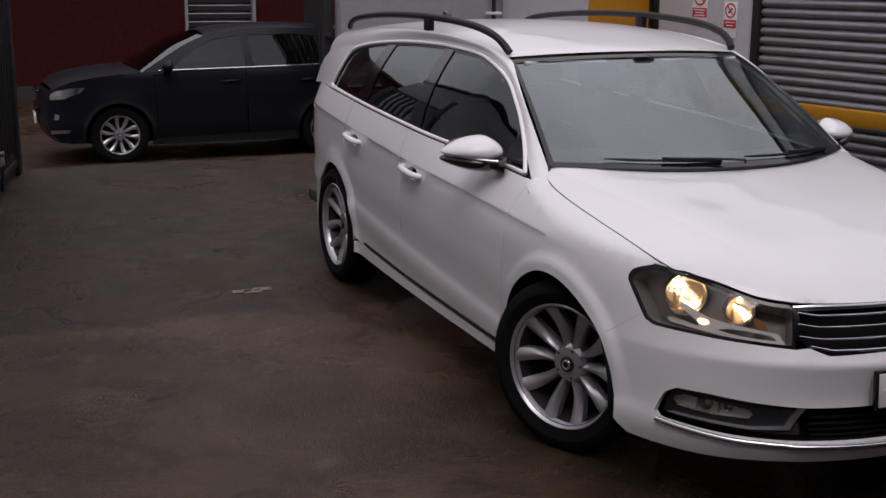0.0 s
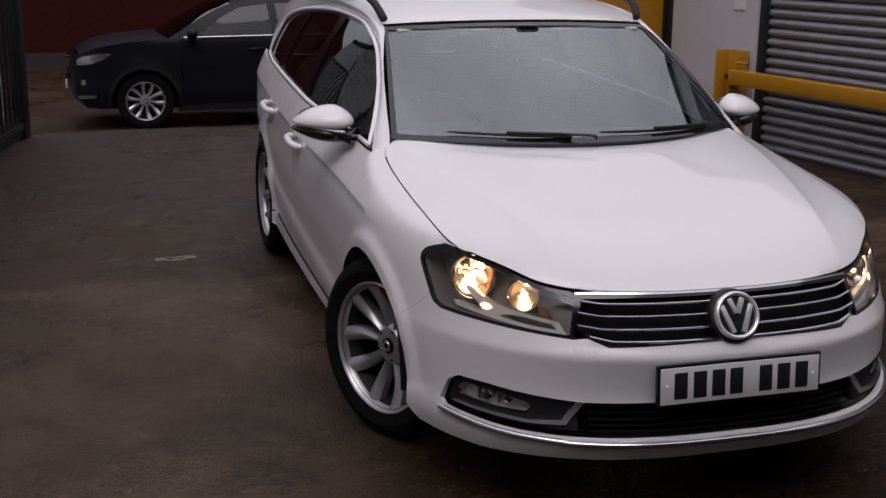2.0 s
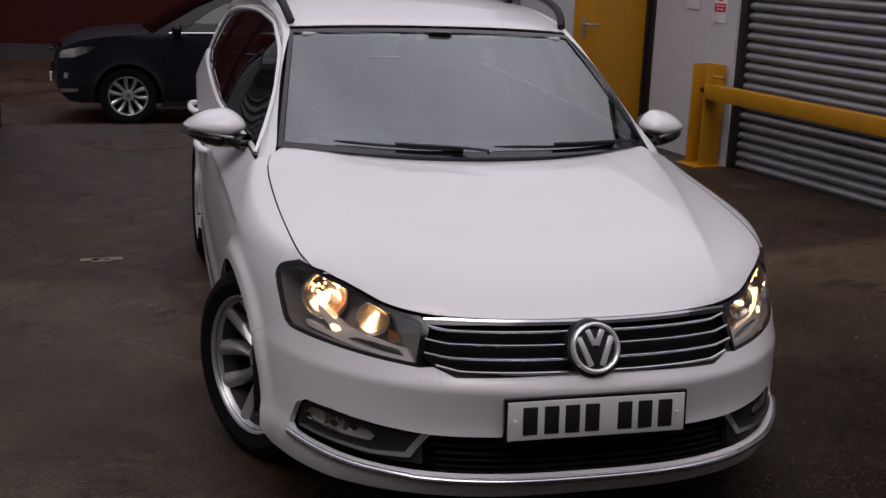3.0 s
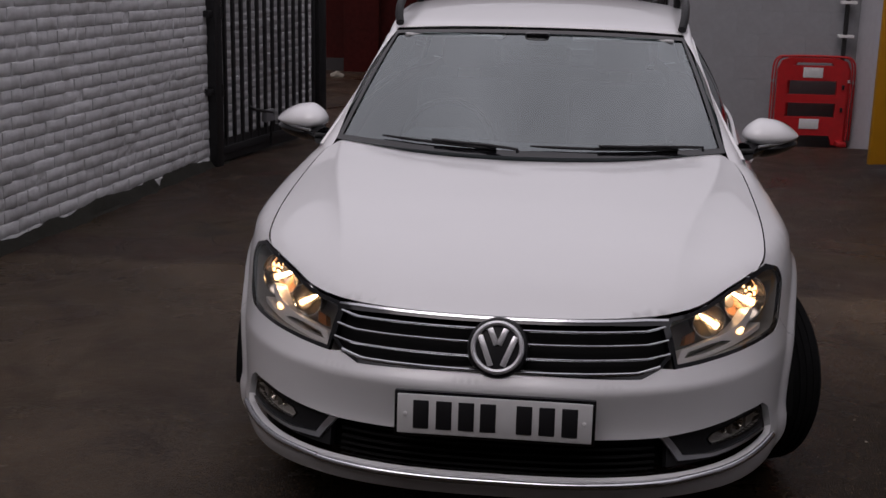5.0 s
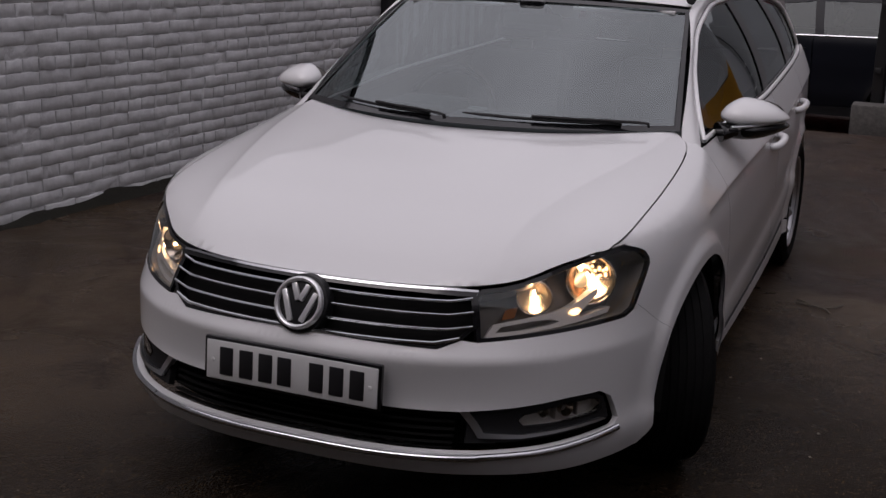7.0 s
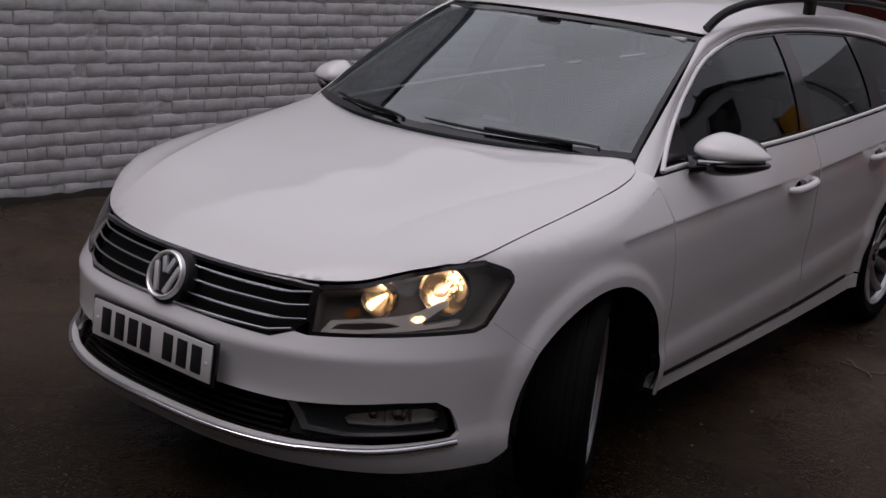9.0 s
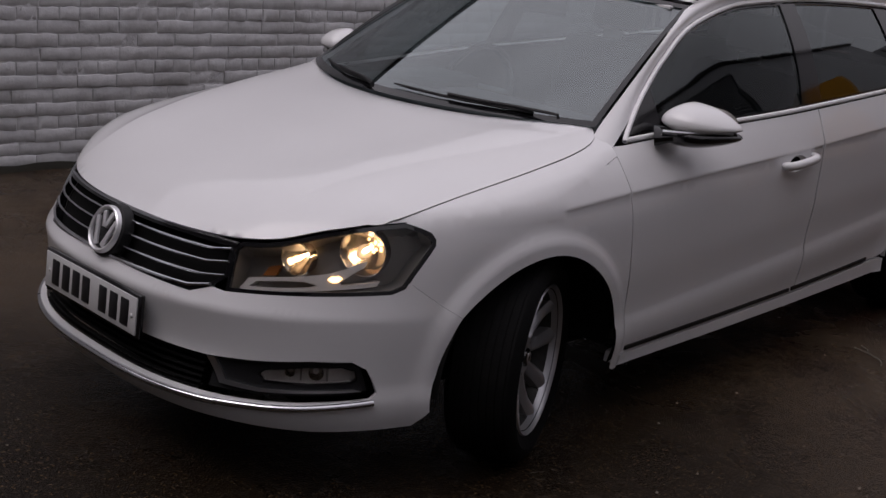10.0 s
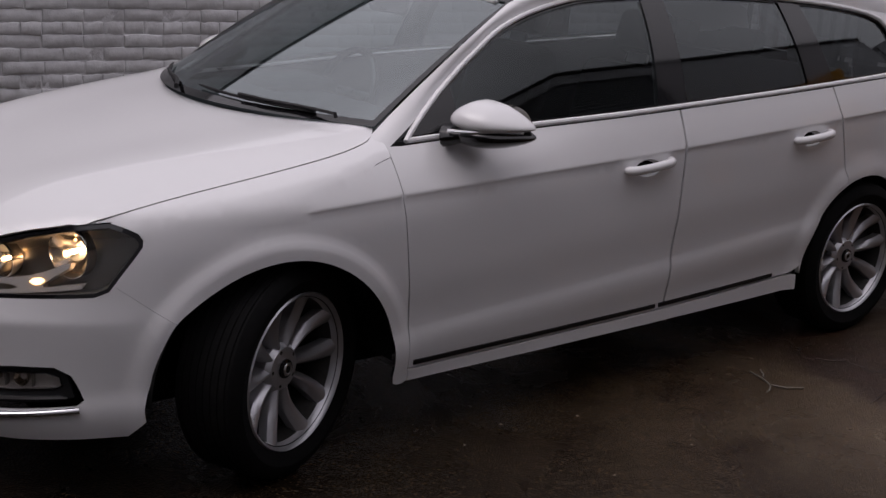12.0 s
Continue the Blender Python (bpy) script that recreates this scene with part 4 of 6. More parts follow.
def build_estate():
    car = thing("estate_car", "white estate car with lit headlamps, dark roof rails and chrome grille", "car")
    # lamps and openings on the nose, as outlines along the girdle
    lamp = [(s_x(0.478), 0.583), (s_x(0.60), 0.592), (s_y(-0.66), 0.600), (s_y(-0.53), 0.606), (s_y(-0.500), 0.620), (s_y(-0.452), 0.735), (s_y(-0.456), 0.752), (s_y(-0.472), 0.767), (s_y(-0.505), 0.780),
            *[(s, rolled_edge(s)[2] - 0.003) for s in np.linspace(s_y(-0.55), s_x(0.47), 9)], (s_x(0.455), 0.690)]
    grille_half = [(0, 0.578), (s_x(0.385), 0.566), (s_x(0.44), 0.588), (s_x(0.472), 0.62), (s_x(0.455), 0.690), (s_x(0.462), 0.701), (s_x(0.30), 0.706), (0, 0.705)]
    grille = grille_half + [(-s, z) for s, z in grille_half[::-1] if s > 0]
    mouth_half = [(0, 0.291), (s_low(0.5), 0.291), (s_y(-0.74), 0.297), (s_y(-0.555), 0.313), (s_y(-0.540), 0.328), (s_y(-0.578), 0.398), (s_y(-0.615), 0.420), (s_y(-0.70), 0.420), (s_low(0.58), 0.408), (s_low(0.45), 0.399), (0, 0.398)]
    mouth = mouth_half + [(-s, z) for s, z in mouth_half[::-1] if s > 0]
    # bumper
    front_arch = arch_points(0, 186, 142, 16)
    half = [(0, 0.222), (s_low(0.5), 0.220), (s_y(-0.7), 0.212), (s_y(-0.45), 0.216)] + [(s, z) for s, z in front_arch if z > 0.23]
    half += [(s_y(-0.485), 0.632), (s_y(-0.500), 0.620), (s_y(-0.53), 0.606), (s_y(-0.66), 0.600), (s_x(0.60), 0.592), (s_x(0.478), 0.583), (s_x(0.44), 0.588), (s_x(0.385), 0.566), (0, 0.578)]
    whole = half + [(-s, z) for s, z in half[::-1] if s > 0]
    part("front_bumper", panel(girdle, whole, [mouth], 0.019, flange=0.02, gap=0.0006, folds=[[(q, z) for q in np.arange(-1.2, 1.2, 0.02)] for z in (0.524, 0.533, 0.541, 0.549, 0.558)]), WHITE_CAR, car)
    # recess behind the mouth
    bm = bmesh.new()
    add_panel(bm, girdle, mouth, (), 0.05, lift=-0.07)
    part("lower_intake", bm, DARK_INNER, car, "black recessed lower air intake")
    for z in np.arange(0.300, 0.395, 0.016):
        w = s_low(0.44)
        part("intake_slat", panel(girdle, [(-w, z), (w, z), (w, z + 0.006), (-w, z + 0.006)], (), 0.05, lift=-0.02, flange=0.02), DARK_INNER, car)
    # bright strip under the mouth
    mid = [(0.0, 0.277), (s_low(0.25), 0.277), (s_low(0.5), 0.279), (s_y(-0.85), 0.281), (s_y(-0.74), 0.287), (s_y(-0.65), 0.295), (s_y(-0.545), 0.305)]
    mid = spline(mid, 60)
    path = [Vector(girdle(-s, z)) for s, z in mid[:0:-1]] + [Vector(girdle(s, z)) for s, z in mid]
    path = [v + Vector((math.copysign(0.003, v.x) if abs(v.x) > 0.6 else 0, -0.004, 0)) for v in path]
    part("bumper_strip", tube(path, 0.0095, 12), CHROME, car, "chrome strip along the lower bumper")
    # fog lamps
    fog_panel = [(s_low(0.47), 0.318), (s_low(0.62), 0.318), (s_y(-0.60), 0.326), (s_y(-0.565), 0.334), (s_y(-0.590), 0.395), (s_y(-0.62), 0.413), (s_y(-0.70), 0.413), (s_low(0.58), 0.401), (s_low(0.47), 0.390)]
    fog_glass = [(s_low(0.60), 0.352), (s_low(0.69), 0.350), (s_y(-0.61), 0.355), (s_y(-0.595), 0.364), (s_y(-0.602), 0.392), (s_y(-0.635), 0.404), (s_y(-0.71), 0.402), (s_low(0.60), 0.386), (s_low(0.585), 0.370)]
    both("fog_lamp_surround", panel(girdle, fog_panel, [fog_glass], 0.02, lift=-0.014, flange=0.02), BLACK_PLASTIC, car, "black plastic fog lamp surround")
    slash = [(s_low(0.450), 0.396), (s_low(0.472), 0.397), (s_low(0.512), 0.343), (s_low(0.60), 0.334), (s_y(-0.60), 0.340), (s_y(-0.58), 0.334), (s_low(0.60), 0.325), (s_low(0.500), 0.331)]
    both("fog_lamp_trim", panel(girdle, slash, (), 0.02, lift=-0.004, flange=0.018), SATIN_CHROME, car, "satin silver hooked trim by the fog lamp")
    bm = bmesh.new()
    add_panel(bm, girdle, fog_glass, (), 0.02, lift=-0.045, flange=-0.03)
    bowls = both("fog_lamp", bm, LAMP_TRIM, car, "unlit fog lamp behind clear glass")
    for ob, sg in zip(bowls, (1, -1)):
        for y, r in ((-0.69, 0.019), (-0.745, 0.013)):
            m = on_skin(sg, s_y(y), 0.377, 0.030)
            part("reflector", lathe([(0.004, -0.02), (r * 0.6, -0.012), (r, 0.004), (r * 1.1, 0.005), (r * 1.1, -0.012)], 20, m), LAMP_BOWL, ob)
        for y in (-0.665, -0.722):
            part("divider", box(-0.0025, 0.0025, -0.02, 0.02, -0.01, 0.012, 0.001, on_skin(sg, s_y(y), 0.376, 0.034)), LAMP_DARK, ob)
        part("lens_edge", panel(girdle, [(sg * s, z) for s, z in fog_glass], [inset(dense([(sg * s, z) for s, z in fog_glass], 0.02), 0.004)], 0.02, lift=-0.011, flange=0.006), GLOSS_BLACK, ob)
        g = panel(girdle, [(sg * s, z) for s, z in fog_glass], (), 0.03, lift=-0.012)
        part("lens", g, LENS, ob).visible_shadow = False
    # grille with bars and badge
    part("grille", panel(girdle, grille, (), 0.04, lift=-0.028, flange=0.0), DARK_INNER, car, "black slatted radiator grille")
    rim_in = inset(dense(grille, 0.02), 0.011)
    part("grille_frame", panel(girdle, grille, [rim_in], 0.02, lift=0.001, flange=0.025), GLOSS_BLACK, car)
    for z0, w0, w1, thick in ((0.577, 0.375, 0.435, 0.008), (0.611, 0.40, 0.462, 0.0055), (0.645, 0.40, 0.458, 0.0055), (0.677, 0.40, 0.452, 0.0055)):
        tip = 0.012 if z0 < 0.6 else 0.008
        half_bar = [(s, z0 + thick / 2) for s in np.linspace(0, s_x(w0), 16)] + [(s_x(w0) + (s_x(w1) - s_x(w0)) * f, z0 + thick / 2 + tip * f) for f in (0.35, 0.7, 1.0)]
        line = [Vector(girdle(-s, z)) for s, z in half_bar[:0:-1]] + [Vector(girdle(s, z)) for s, z in half_bar]
        part("grille_bar", tube([v + Vector((0, -0.004, 0)) for v in line], thick * 0.75, 10, 0.9), CHROME, car, "chrome grille bar")
    top = [(0, 0.701), (s_x(0.40), 0.703), (s_x(0.462), 0.700), (s_x(0.462), 0.705), (s_x(0.40), 0.7085), (0, 0.7065)]
    part("grille_bar", panel(girdle, top + [(-s, z) for s, z in top[::-1] if s > 0], (), 0.025, lift=0.004, flange=0.012), CHROME, car, "chrome grille bar")
    face = Matrix.Translation((0, -0.938, 0.642)) @ Euler((radians(90 - 22), 0, 0)).to_matrix().to_4x4()
    badge = part("badge", lathe([(0, 0.008), (0.062, 0.008), (0.079, 0.0), (0.085, -0.03)], 48, face), BLACK_PLASTIC, car, "round badge, chrome on black")
    part("ring", lathe([(0.058, 0.008), (0.060, 0.017), (0.065, 0.020), (0.070, 0.017), (0.072, 0.005)], 48, face), BADGE_CHROME, badge)
    for a, b in (((-0.048, 0.030), (-0.016, -0.050)), ((0.048, 0.030), (0.016, -0.050)), ((-0.022, 0.050), (-0.003, 0.006)), ((0.022, 0.050), (0.003, 0.006))):
        bm = bmesh.new()
        d = math.atan2(b[1] - a[1], b[0] - a[0])
        ln = math.hypot(b[0] - a[0], b[1] - a[1])
        add_box(bm, 0, ln, -0.0078, 0.0078, 0.006, 0.016, 0.002, face @ Matrix.Translation((a[0], a[1], 0)) @ Matrix.Rotation(d, 4, "Z"))
        part("stroke", bm, BADGE_CHROME, badge)
    # number plate with dark bars for its characters
    pm = Matrix.Translation((0, -0.988, 0.463)) @ Euler((radians(-4), 0, 0)).to_matrix().to_4x4()
    bm = bmesh.new()
    add_box(bm, -0.268, 0.268, -0.006, 0.012, -0.063, 0.063, 0.004, pm)
    plate = part("number_plate", bm, GLOSS_BLACK, car, "white number plate with a black edge and dark bars")
    part("plate_face", box(-0.259, 0.259, -0.010, -0.004, -0.054, 0.054, 0.002, pm), PLATE, plate)
    for cx in (-0.1955, -0.134, -0.074, -0.016, 0.080, 0.140, 0.200):
        part("bar", box(cx - 0.021, cx + 0.021, -0.0125, -0.009, -0.039, 0.039, 0.002, pm), INK, plate)
    for cx in (-0.238, 0.238):
        part("screw", lathe([(0, 0.004), (0.005, 0.003), (0.006, 0)], 12, pm @ Matrix.Translation((cx, -0.010, 0)) @ Euler((radians(90), 0, 0)).to_matrix().to_4x4()), SIGN_WHITE, plate)
    # headlamps
    inner = inset(dense(lamp, 0.02), 0.010)
    for sg in (1, -1):
        fl = [(sg * s, z) for s, z in lamp]
        fi = [(sg * s, z) for s, z in inner]
        hl = part("headlamp", panel(girdle, fl, (), 0.03, lift=-0.095), LAMP_DARK, car, "lit halogen headlamp with smoked housing")
        bm = bmesh.new()
        add_panel(bm, girdle, fl, [fi], 0.02, lift=-0.001, flange=0.012)
        part("seal", bm, GLOSS_BLACK, hl)
        bm = bmesh.new()
        add_panel(bm, girdle, fl, [fi], 0.02, lift=-0.014, flange=0.080)
        part("housing_wall", bm, LAMP_DARK, hl)
        part("lens", panel(girdle, fi, (), 0.03, lift=-0.002), LENS, hl).visible_shadow = False

        def on_lamp(x, z, deep):
            p = Vector(girdle(sg * s_x(x), z))
            q = Vector(girdle(sg * (s_x(x) + 0.01), z)) - p
            n = Vector((q.y, -q.x, 0)).normalized() * sg
            return p - n * deep, n

        for x, z, r, lit in ((0.735, 0.706, 0.066, 1), (0.612, 0.676, 0.046, 0)):
            p, n = on_lamp(x, z, 0.060)
            n = (n + Vector((0, -1.1, 0.0))).normalized()
            m = Matrix.Translation(p) @ n.to_track_quat("Z", "Y").to_matrix().to_4x4()
            part("reflector", lathe([(0.012, -0.045), (r * 0.45, -0.034), (r * 0.75, -0.012), (r, 0.02), (r * 1.05, 0.022), (r * 1.05, -0.01)], 36, m), LAMP_BOWL, hl)
            k = 1.0 if lit else 0.7
            part("bulb", lathe([(0, 0.018 * k), (0.005 * k, 0.016 * k), (0.006 * k, 0.0), (0.004 * k, -0.04)], 16, m), BULB, hl, "glowing warm bulb")
            if lit:
                rnd = random.Random(31)
                for k in range(15):
                    a, d = radians(-5 + 90 * rnd.random()), r * (0.30 + 0.5 * rnd.random())
                    q = m @ Matrix.Translation((sg * d * math.cos(a), d * math.sin(a), 0.002)) @ Matrix.Rotation(a, 4, "Z")
                    # glowing dot stands in for the bulb mirrored in the bowl
                    part("bowl_glint", lathe([(0, 0.002), (0.0035, 0.001), (0.0045, -0.002)], 8, q), GLINT, hl)
            rim = [m @ Vector((r * 1.03 * math.cos(a), r * 1.03 * math.sin(a), 0.022)) for a in np.linspace(0, 2 * math.pi, 41)]
            part("reflector_rim", tube(rim, 0.0022, 6), CHROME, hl)
        def in_lamp(points):
            """Points across and up the lamp, as places on the girdle."""
            s0, s1 = s_x(0.478), s_y(-0.50)
            return [(sg * (s0 + (s1 - s0) * f), (0.585 + 0.035 * f) * (1 - g) + (0.697 + 0.085 * f) * g) for f, g in points]

        pocket = in_lamp([(0.10, 0.16), (0.26, 0.13), (0.44, 0.13), (0.49, 0.16), (0.42, 0.24), (0.30, 0.28), (0.13, 0.27)])
        wing = in_lamp([(0.04, 0.07), (0.5, 0.05), (0.84, 0.06), (0.855, 0.15), (0.63, 0.14), (0.62, 0.20), (0.67, 0.34), (0.735, 0.46), (0.735, 0.56), (0.70, 0.55), (0.62, 0.46), (0.53, 0.40), (0.40, 0.37), (0.08, 0.35)])
        part("lamp_trim", panel(girdle, wing, [pocket], 0.02, lift=-0.030, flange=0.04), LAMP_TRIM, hl, "silver wing-shaped lamp trim")
        # glowing patch stands in for the bulb's reflection on the trim
        part("trim_glint", panel(girdle, in_lamp([(0.54, 0.27), (0.575, 0.20), (0.605, 0.20), (0.625, 0.27), (0.60, 0.33), (0.555, 0.33)]), (), 0.02, lift=-0.027, flange=0.004), GLINT, hl, "glowing patch for bulb light caught on the trim")
        part("indicator", panel(girdle, [(sg * s, z) for s, z in ((s_x(0.535), 0.640), (s_x(0.565), 0.645), (s_x(0.57), 0.676), (s_x(0.54), 0.668))], (), 0.02, lift=-0.055, flange=0.02), AMBER, hl, "amber indicator bulb")
    # wings: side skin and rolled top
    def outline_y(x):
        return float(np.interp(x, OUT_X[:130], OUT_Y[:130]))

    meet = rolled_edge(0.868)[0] - 0.002
    hood_edge = spline([(x, outline_y(x) + 0.0015) for x in np.linspace(0.455, meet, 10)] + [ (0.750, -0.42), (0.764, -0.2), (0.764, 0.05), (0.756, 0.23), (0.738, 0.325), (0.70, 0.368), (0.66, 0.375)], 64)
    side = [(s_y(-0.485), 0.632)] + arch_points(0, 142, -6, 36) + [(s_y(0.345), 0.240), (s_y(0.362), 0.233), (s_y(0.402), 0.234), (s_y(0.395), 0.45), (s_y(0.365), 0.80)]
    rim3 = [rolled_edge(s) for s in np.linspace(s_y(0.362), s_y(-0.545), 110)]
    crest = [(s, p[2]) for s, p in zip(np.linspace(s_y(0.362), s_y(-0.545), 110), rim3)]
    side += crest + [(s_y(-0.55), rolled_edge(s_y(-0.55))[2] - 0.002), (s_y(-0.504), 0.781), (s_y(-0.471), 0.768), (s_y(-0.455), 0.752), (s_y(-0.451), 0.735), (s_y(-0.499), 0.620)]
    bm = bmesh.new()
    ring = [[(s_y(ARCH[0][0] + r * math.cos(a)), ARCH[0][1] + r * math.sin(a)) for a in np.linspace(0, math.pi, 70)] for r in (0.400, 0.410, 0.425, 0.440, 0.450)]
    add_panel(bm, girdle, side, (), 0.024, folds=side_fold(0.05, 0.4)[:4] + ring)
    plan = [rolled_edge(s)[:2] for s in np.linspace(0.866, s_y(-0.552), 5)] + [(p[0], p[1]) for p in rim3[::-1]] + [(0.735, 0.366)] + [(p[0] + 0.004, p[1]) for p in hood_edge[::-1] if p[1] > rolled_edge(0.868)[1] + 0.012 and p[1] < 0.36 and p[0] > 0.6]
    add_panel(bm, top_skin, plan, (), 0.018)
    bmesh.ops.remove_doubles(bm, verts=bm.verts, dist=0.0015)
    both("front_wing", bm, WHITE_CAR, car, sharp=50)
    # bonnet
    nose = [(x, float(np.interp(x, OUT_X[:110], OUT_Y[:110])) + 0.0015) for x in np.linspace(0.0, 0.455, 14)]
    rear = [(x, 0.098 + 0.277 * (x / 0.66) ** 2.2) for x in np.linspace(0.64, 0.0, 18)]
    h = nose[:-1] + [tuple(p) for p in hood_edge] + rear
    h = h + [(-x, y) for x, y in h[::-1] if x > 1e-6]
    part("bonnet", panel(top_skin, h, (), 0.024, flange=0.016, gap=0.0006, folds=[[(sg * (bonnet_fold(y) + dx), y) for y in np.arange(-0.80, 0.36, 0.02)] for sg in (1, -1) for dx in (-0.010, 0.0, 0.006, 0.016)]), WHITE_CAR, car, sharp=50)
    # dark lining that fills the gaps between the panels
    bm = bmesh.new()
    body_liner = [(s_y(-0.40), 0.75), (s_y(-0.38), 0.60)] + arch_points(0, 150, 0, 24, 0.012) + [(s_y(0.345), 0.25), (s_y(2.28), 0.25)] + arch_points(1, 180, 0, 24, 0.012) + [(s_y(3.08), 0.25), (SEND - 0.01, 0.25), (SEND - 0.01, 1.0), (s_y(2.75), 1.050)] + [(s_y(y), belt(y) + 0.002) for y in np.linspace(2.6, 0.45, 9)] + [(s_y(0.38), 0.89), (s_y(0.0), 0.79), (s_y(-0.38), 0.745)]
    add_panel(bm, girdle, body_liner, (), 0.06, lift=-0.018)
    both("inner_body", bm, DARK_INNER, car)
    # doors, sills, rear quarter
    front_door = [(s_y(0.405), 0.274), (s_y(1.530), 0.292), (s_y(1.532), 0.55), (s_y(1.545), 0.80)] + [(s_y(1.55), belt(1.55))] + [(s_y(y), belt(y)) for y in np.linspace(1.4, 0.42, 8)] + [(s_y(0.362), 0.946), (s_y(0.365), 0.80), (s_y(0.398), 0.45)]
    rear_arch_top = [p for p in arch_points(1, 178, 112, 14, 0.012) if p[1] > 0.33]
    rear_door = [(s_y(1.536), 0.292), (s_y(2.25), 0.318)] + rear_arch_top + [(s_y(2.52), 0.74), (s_y(2.485), 0.86), (s_y(2.455), 0.96), (s_y(2.44), belt(2.44))] + [(s_y(y), belt(y)) for y in np.linspace(2.3, 1.65, 7)] + [(s_y(1.556), belt(1.556)), (s_y(1.551), 0.80), (s_y(1.538), 0.55)]
    doors = {}
    grips = (("front_door", 1.262, 0.826), ("rear_door", 2.172, 0.864))
    handle_cup = {nm: [(s_y(y0 + 0.105) + 0.062 * math.cos(a), z0 - 0.004 + 0.030 * math.sin(a)) for a in np.linspace(0, 2 * math.pi, 24, endpoint=False)] for nm, y0, z0 in grips}
    for nm, poly in (("front_door", front_door), ("rear_door", rear_door)):
        doors[nm] = both(nm, panel(girdle, poly, [handle_cup[nm]], 0.025, flange=0.014, gap=0.002, folds=side_fold(0.3, 2.6)), WHITE_CAR, car, sharp=50)
    both("sill", panel(girdle, [(s_y(0.405), 0.234), (s_y(2.29), 0.254), (s_y(2.285), 0.314), (s_y(1.495), 0.288), (s_y(0.405), 0.270)], (), 0.03, lift=0.004, flange=0.05), WHITE_CAR, car)
    both("sill_strip", panel(girdle, [(s_y(0.425), 0.284), (s_y(1.485), 0.300), (s_y(1.485), 0.314), (s_y(0.425), 0.299)], (), 0.05, lift=0.005, flange=0.01), BLACK_PLASTIC, car, "dark rubbing strip along the sill")
    both("sill_strip", panel(girdle, [(s_y(1.505), 0.300), (s_y(2.15), 0.320), (s_y(2.15), 0.334), (s_y(1.505), 0.315)], (), 0.05, lift=0.005, flange=0.01), BLACK_PLASTIC, car, "dark rubbing strip along the sill")
    quarter = [(s_y(2.526), 0.74), (s_y(2.491), 0.86), (s_y(2.461), 0.96), (s_y(2.446), belt(2.446)), (s_y(2.8), belt(2.8)), (s_y(3.3), belt(3.3)), (s_y(3.72), 1.02), (SEND, 0.98), (SEND, 0.25), (s_y(3.07), 0.25)] + arch_points(1, -6, 112, 26) + [rear_arch_top[-1]]
    both("rear_quarter", panel(girdle, quarter, (), 0.035, flange=0.014, gap=0.001, folds=side_fold(2.4, 3.3)[:4]), WHITE_CAR, car, sharp=50)
    lip = arch_points(1, 178, 112, 16) + rear_arch_top[::-1]
    both("arch_lip", panel(girdle, lip, (), 0.02, flange=0.02), WHITE_CAR, car)
    tail = [(s_y(3.30), 0.93), (s_y(3.36), 0.80), (s_y(3.62), 0.78), (s_y(3.72), 0.80), (s_y(3.72), 0.96), (s_y(3.5), 0.985)]
    both("tail_lamp", panel(girdle, tail, (), 0.03, lift=0.006, flange=0.03), RED_LENS, car, "red tail lamp")
    # wheel houses
    for cy, cz, r in ARCH:
        for sg in (1, -1):
            m = Matrix.Translation((sg * 0.50, cy, cz)) @ Euler((0, radians(-90), 0)).to_matrix().to_4x4() @ Matrix.Diagonal((1, 1, -sg, 1))
            bm = bmesh.new()
            add_lathe(bm, [(0.05, 0), (r + 0.012, 0.0), (r + 0.012, 0.375 if cy < 1 else 0.325)], 40, m, (radians(-90), radians(90)))
            part("wheel_house", bm, DARK_INNER, car, "black wheel arch lining")
    part("underbody", box(-0.62, 0.62, -0.62, 3.5, 0.20, 0.30, 0.02), DARK_INNER, car)
    # door handles
    for nm, y0, z0 in grips:
        cy, cz = s_y(y0 + 0.105), z0 - 0.004

        def bowl(s, z):
            p = Vector(girdle(s, z))
            k = max(0.0, 1 - ((abs(s) - cy) / 0.062) ** 2 - ((z - cz) / 0.030) ** 2)
            p.x -= math.copysign(0.030 * k ** 0.6, s)
            return tuple(p)

        for ob, sg in zip(doors[nm], (1, -1)):
            x = side_x(y0 + 0.1, z0)
            pts = [(sg * (x - 0.004), y0 - 0.004, z0 - 0.006), (sg * (x + 0.022), y0 + 0.022, z0 - 0.003), (sg * (x + 0.034), y0 + 0.08, z0 + 0.004), (sg * (x + 0.034), y0 + 0.14, z0 + 0.010), (sg * (x + 0.026), y0 + 0.186, z0 + 0.014), (sg * (x - 0.004), y0 + 0.212, z0 + 0.016)]
            part("door_handle", tube(spline(pts, 18), [0.011] + [0.0165] * 16 + [0.012], 12, 0.95), WHITE_CAR, ob)
            part("handle_cup", panel(bowl, [(sg * s, z) for s, z in handle_cup[nm]], (), 0.010), WHITE_CAR, ob)
    # side windows: one dark band of glass with pillars, framed in chrome
    top_line = spline([(0.428, 0.948), (0.452, 0.974), (0.492, 1.008), (0.545, 1.050), (0.62, 1.104), (0.75, 1.19), (0.865, 1.262), (0.985, 1.312), (1.12, 1.348), (1.3, 1.374), (1.7, 1.388), (2.1, 1.380), (2.45, 1.360), (2.65, 1.340), (2.80, 1.318), (2.885, 1.293)], 60)
    bottom = [(2.925, 1.262), (2.97, 1.18), (3.015, 1.105), (3.012, 1.085), (2.985, 1.073)] + [(y, belt(y) + 0.003) for y in np.linspace(2.9, 0.44, 22)]
    dlo = [tuple(p) for p in top_line] + bottom
    fd = inset(np.array(dlo), 0.016)

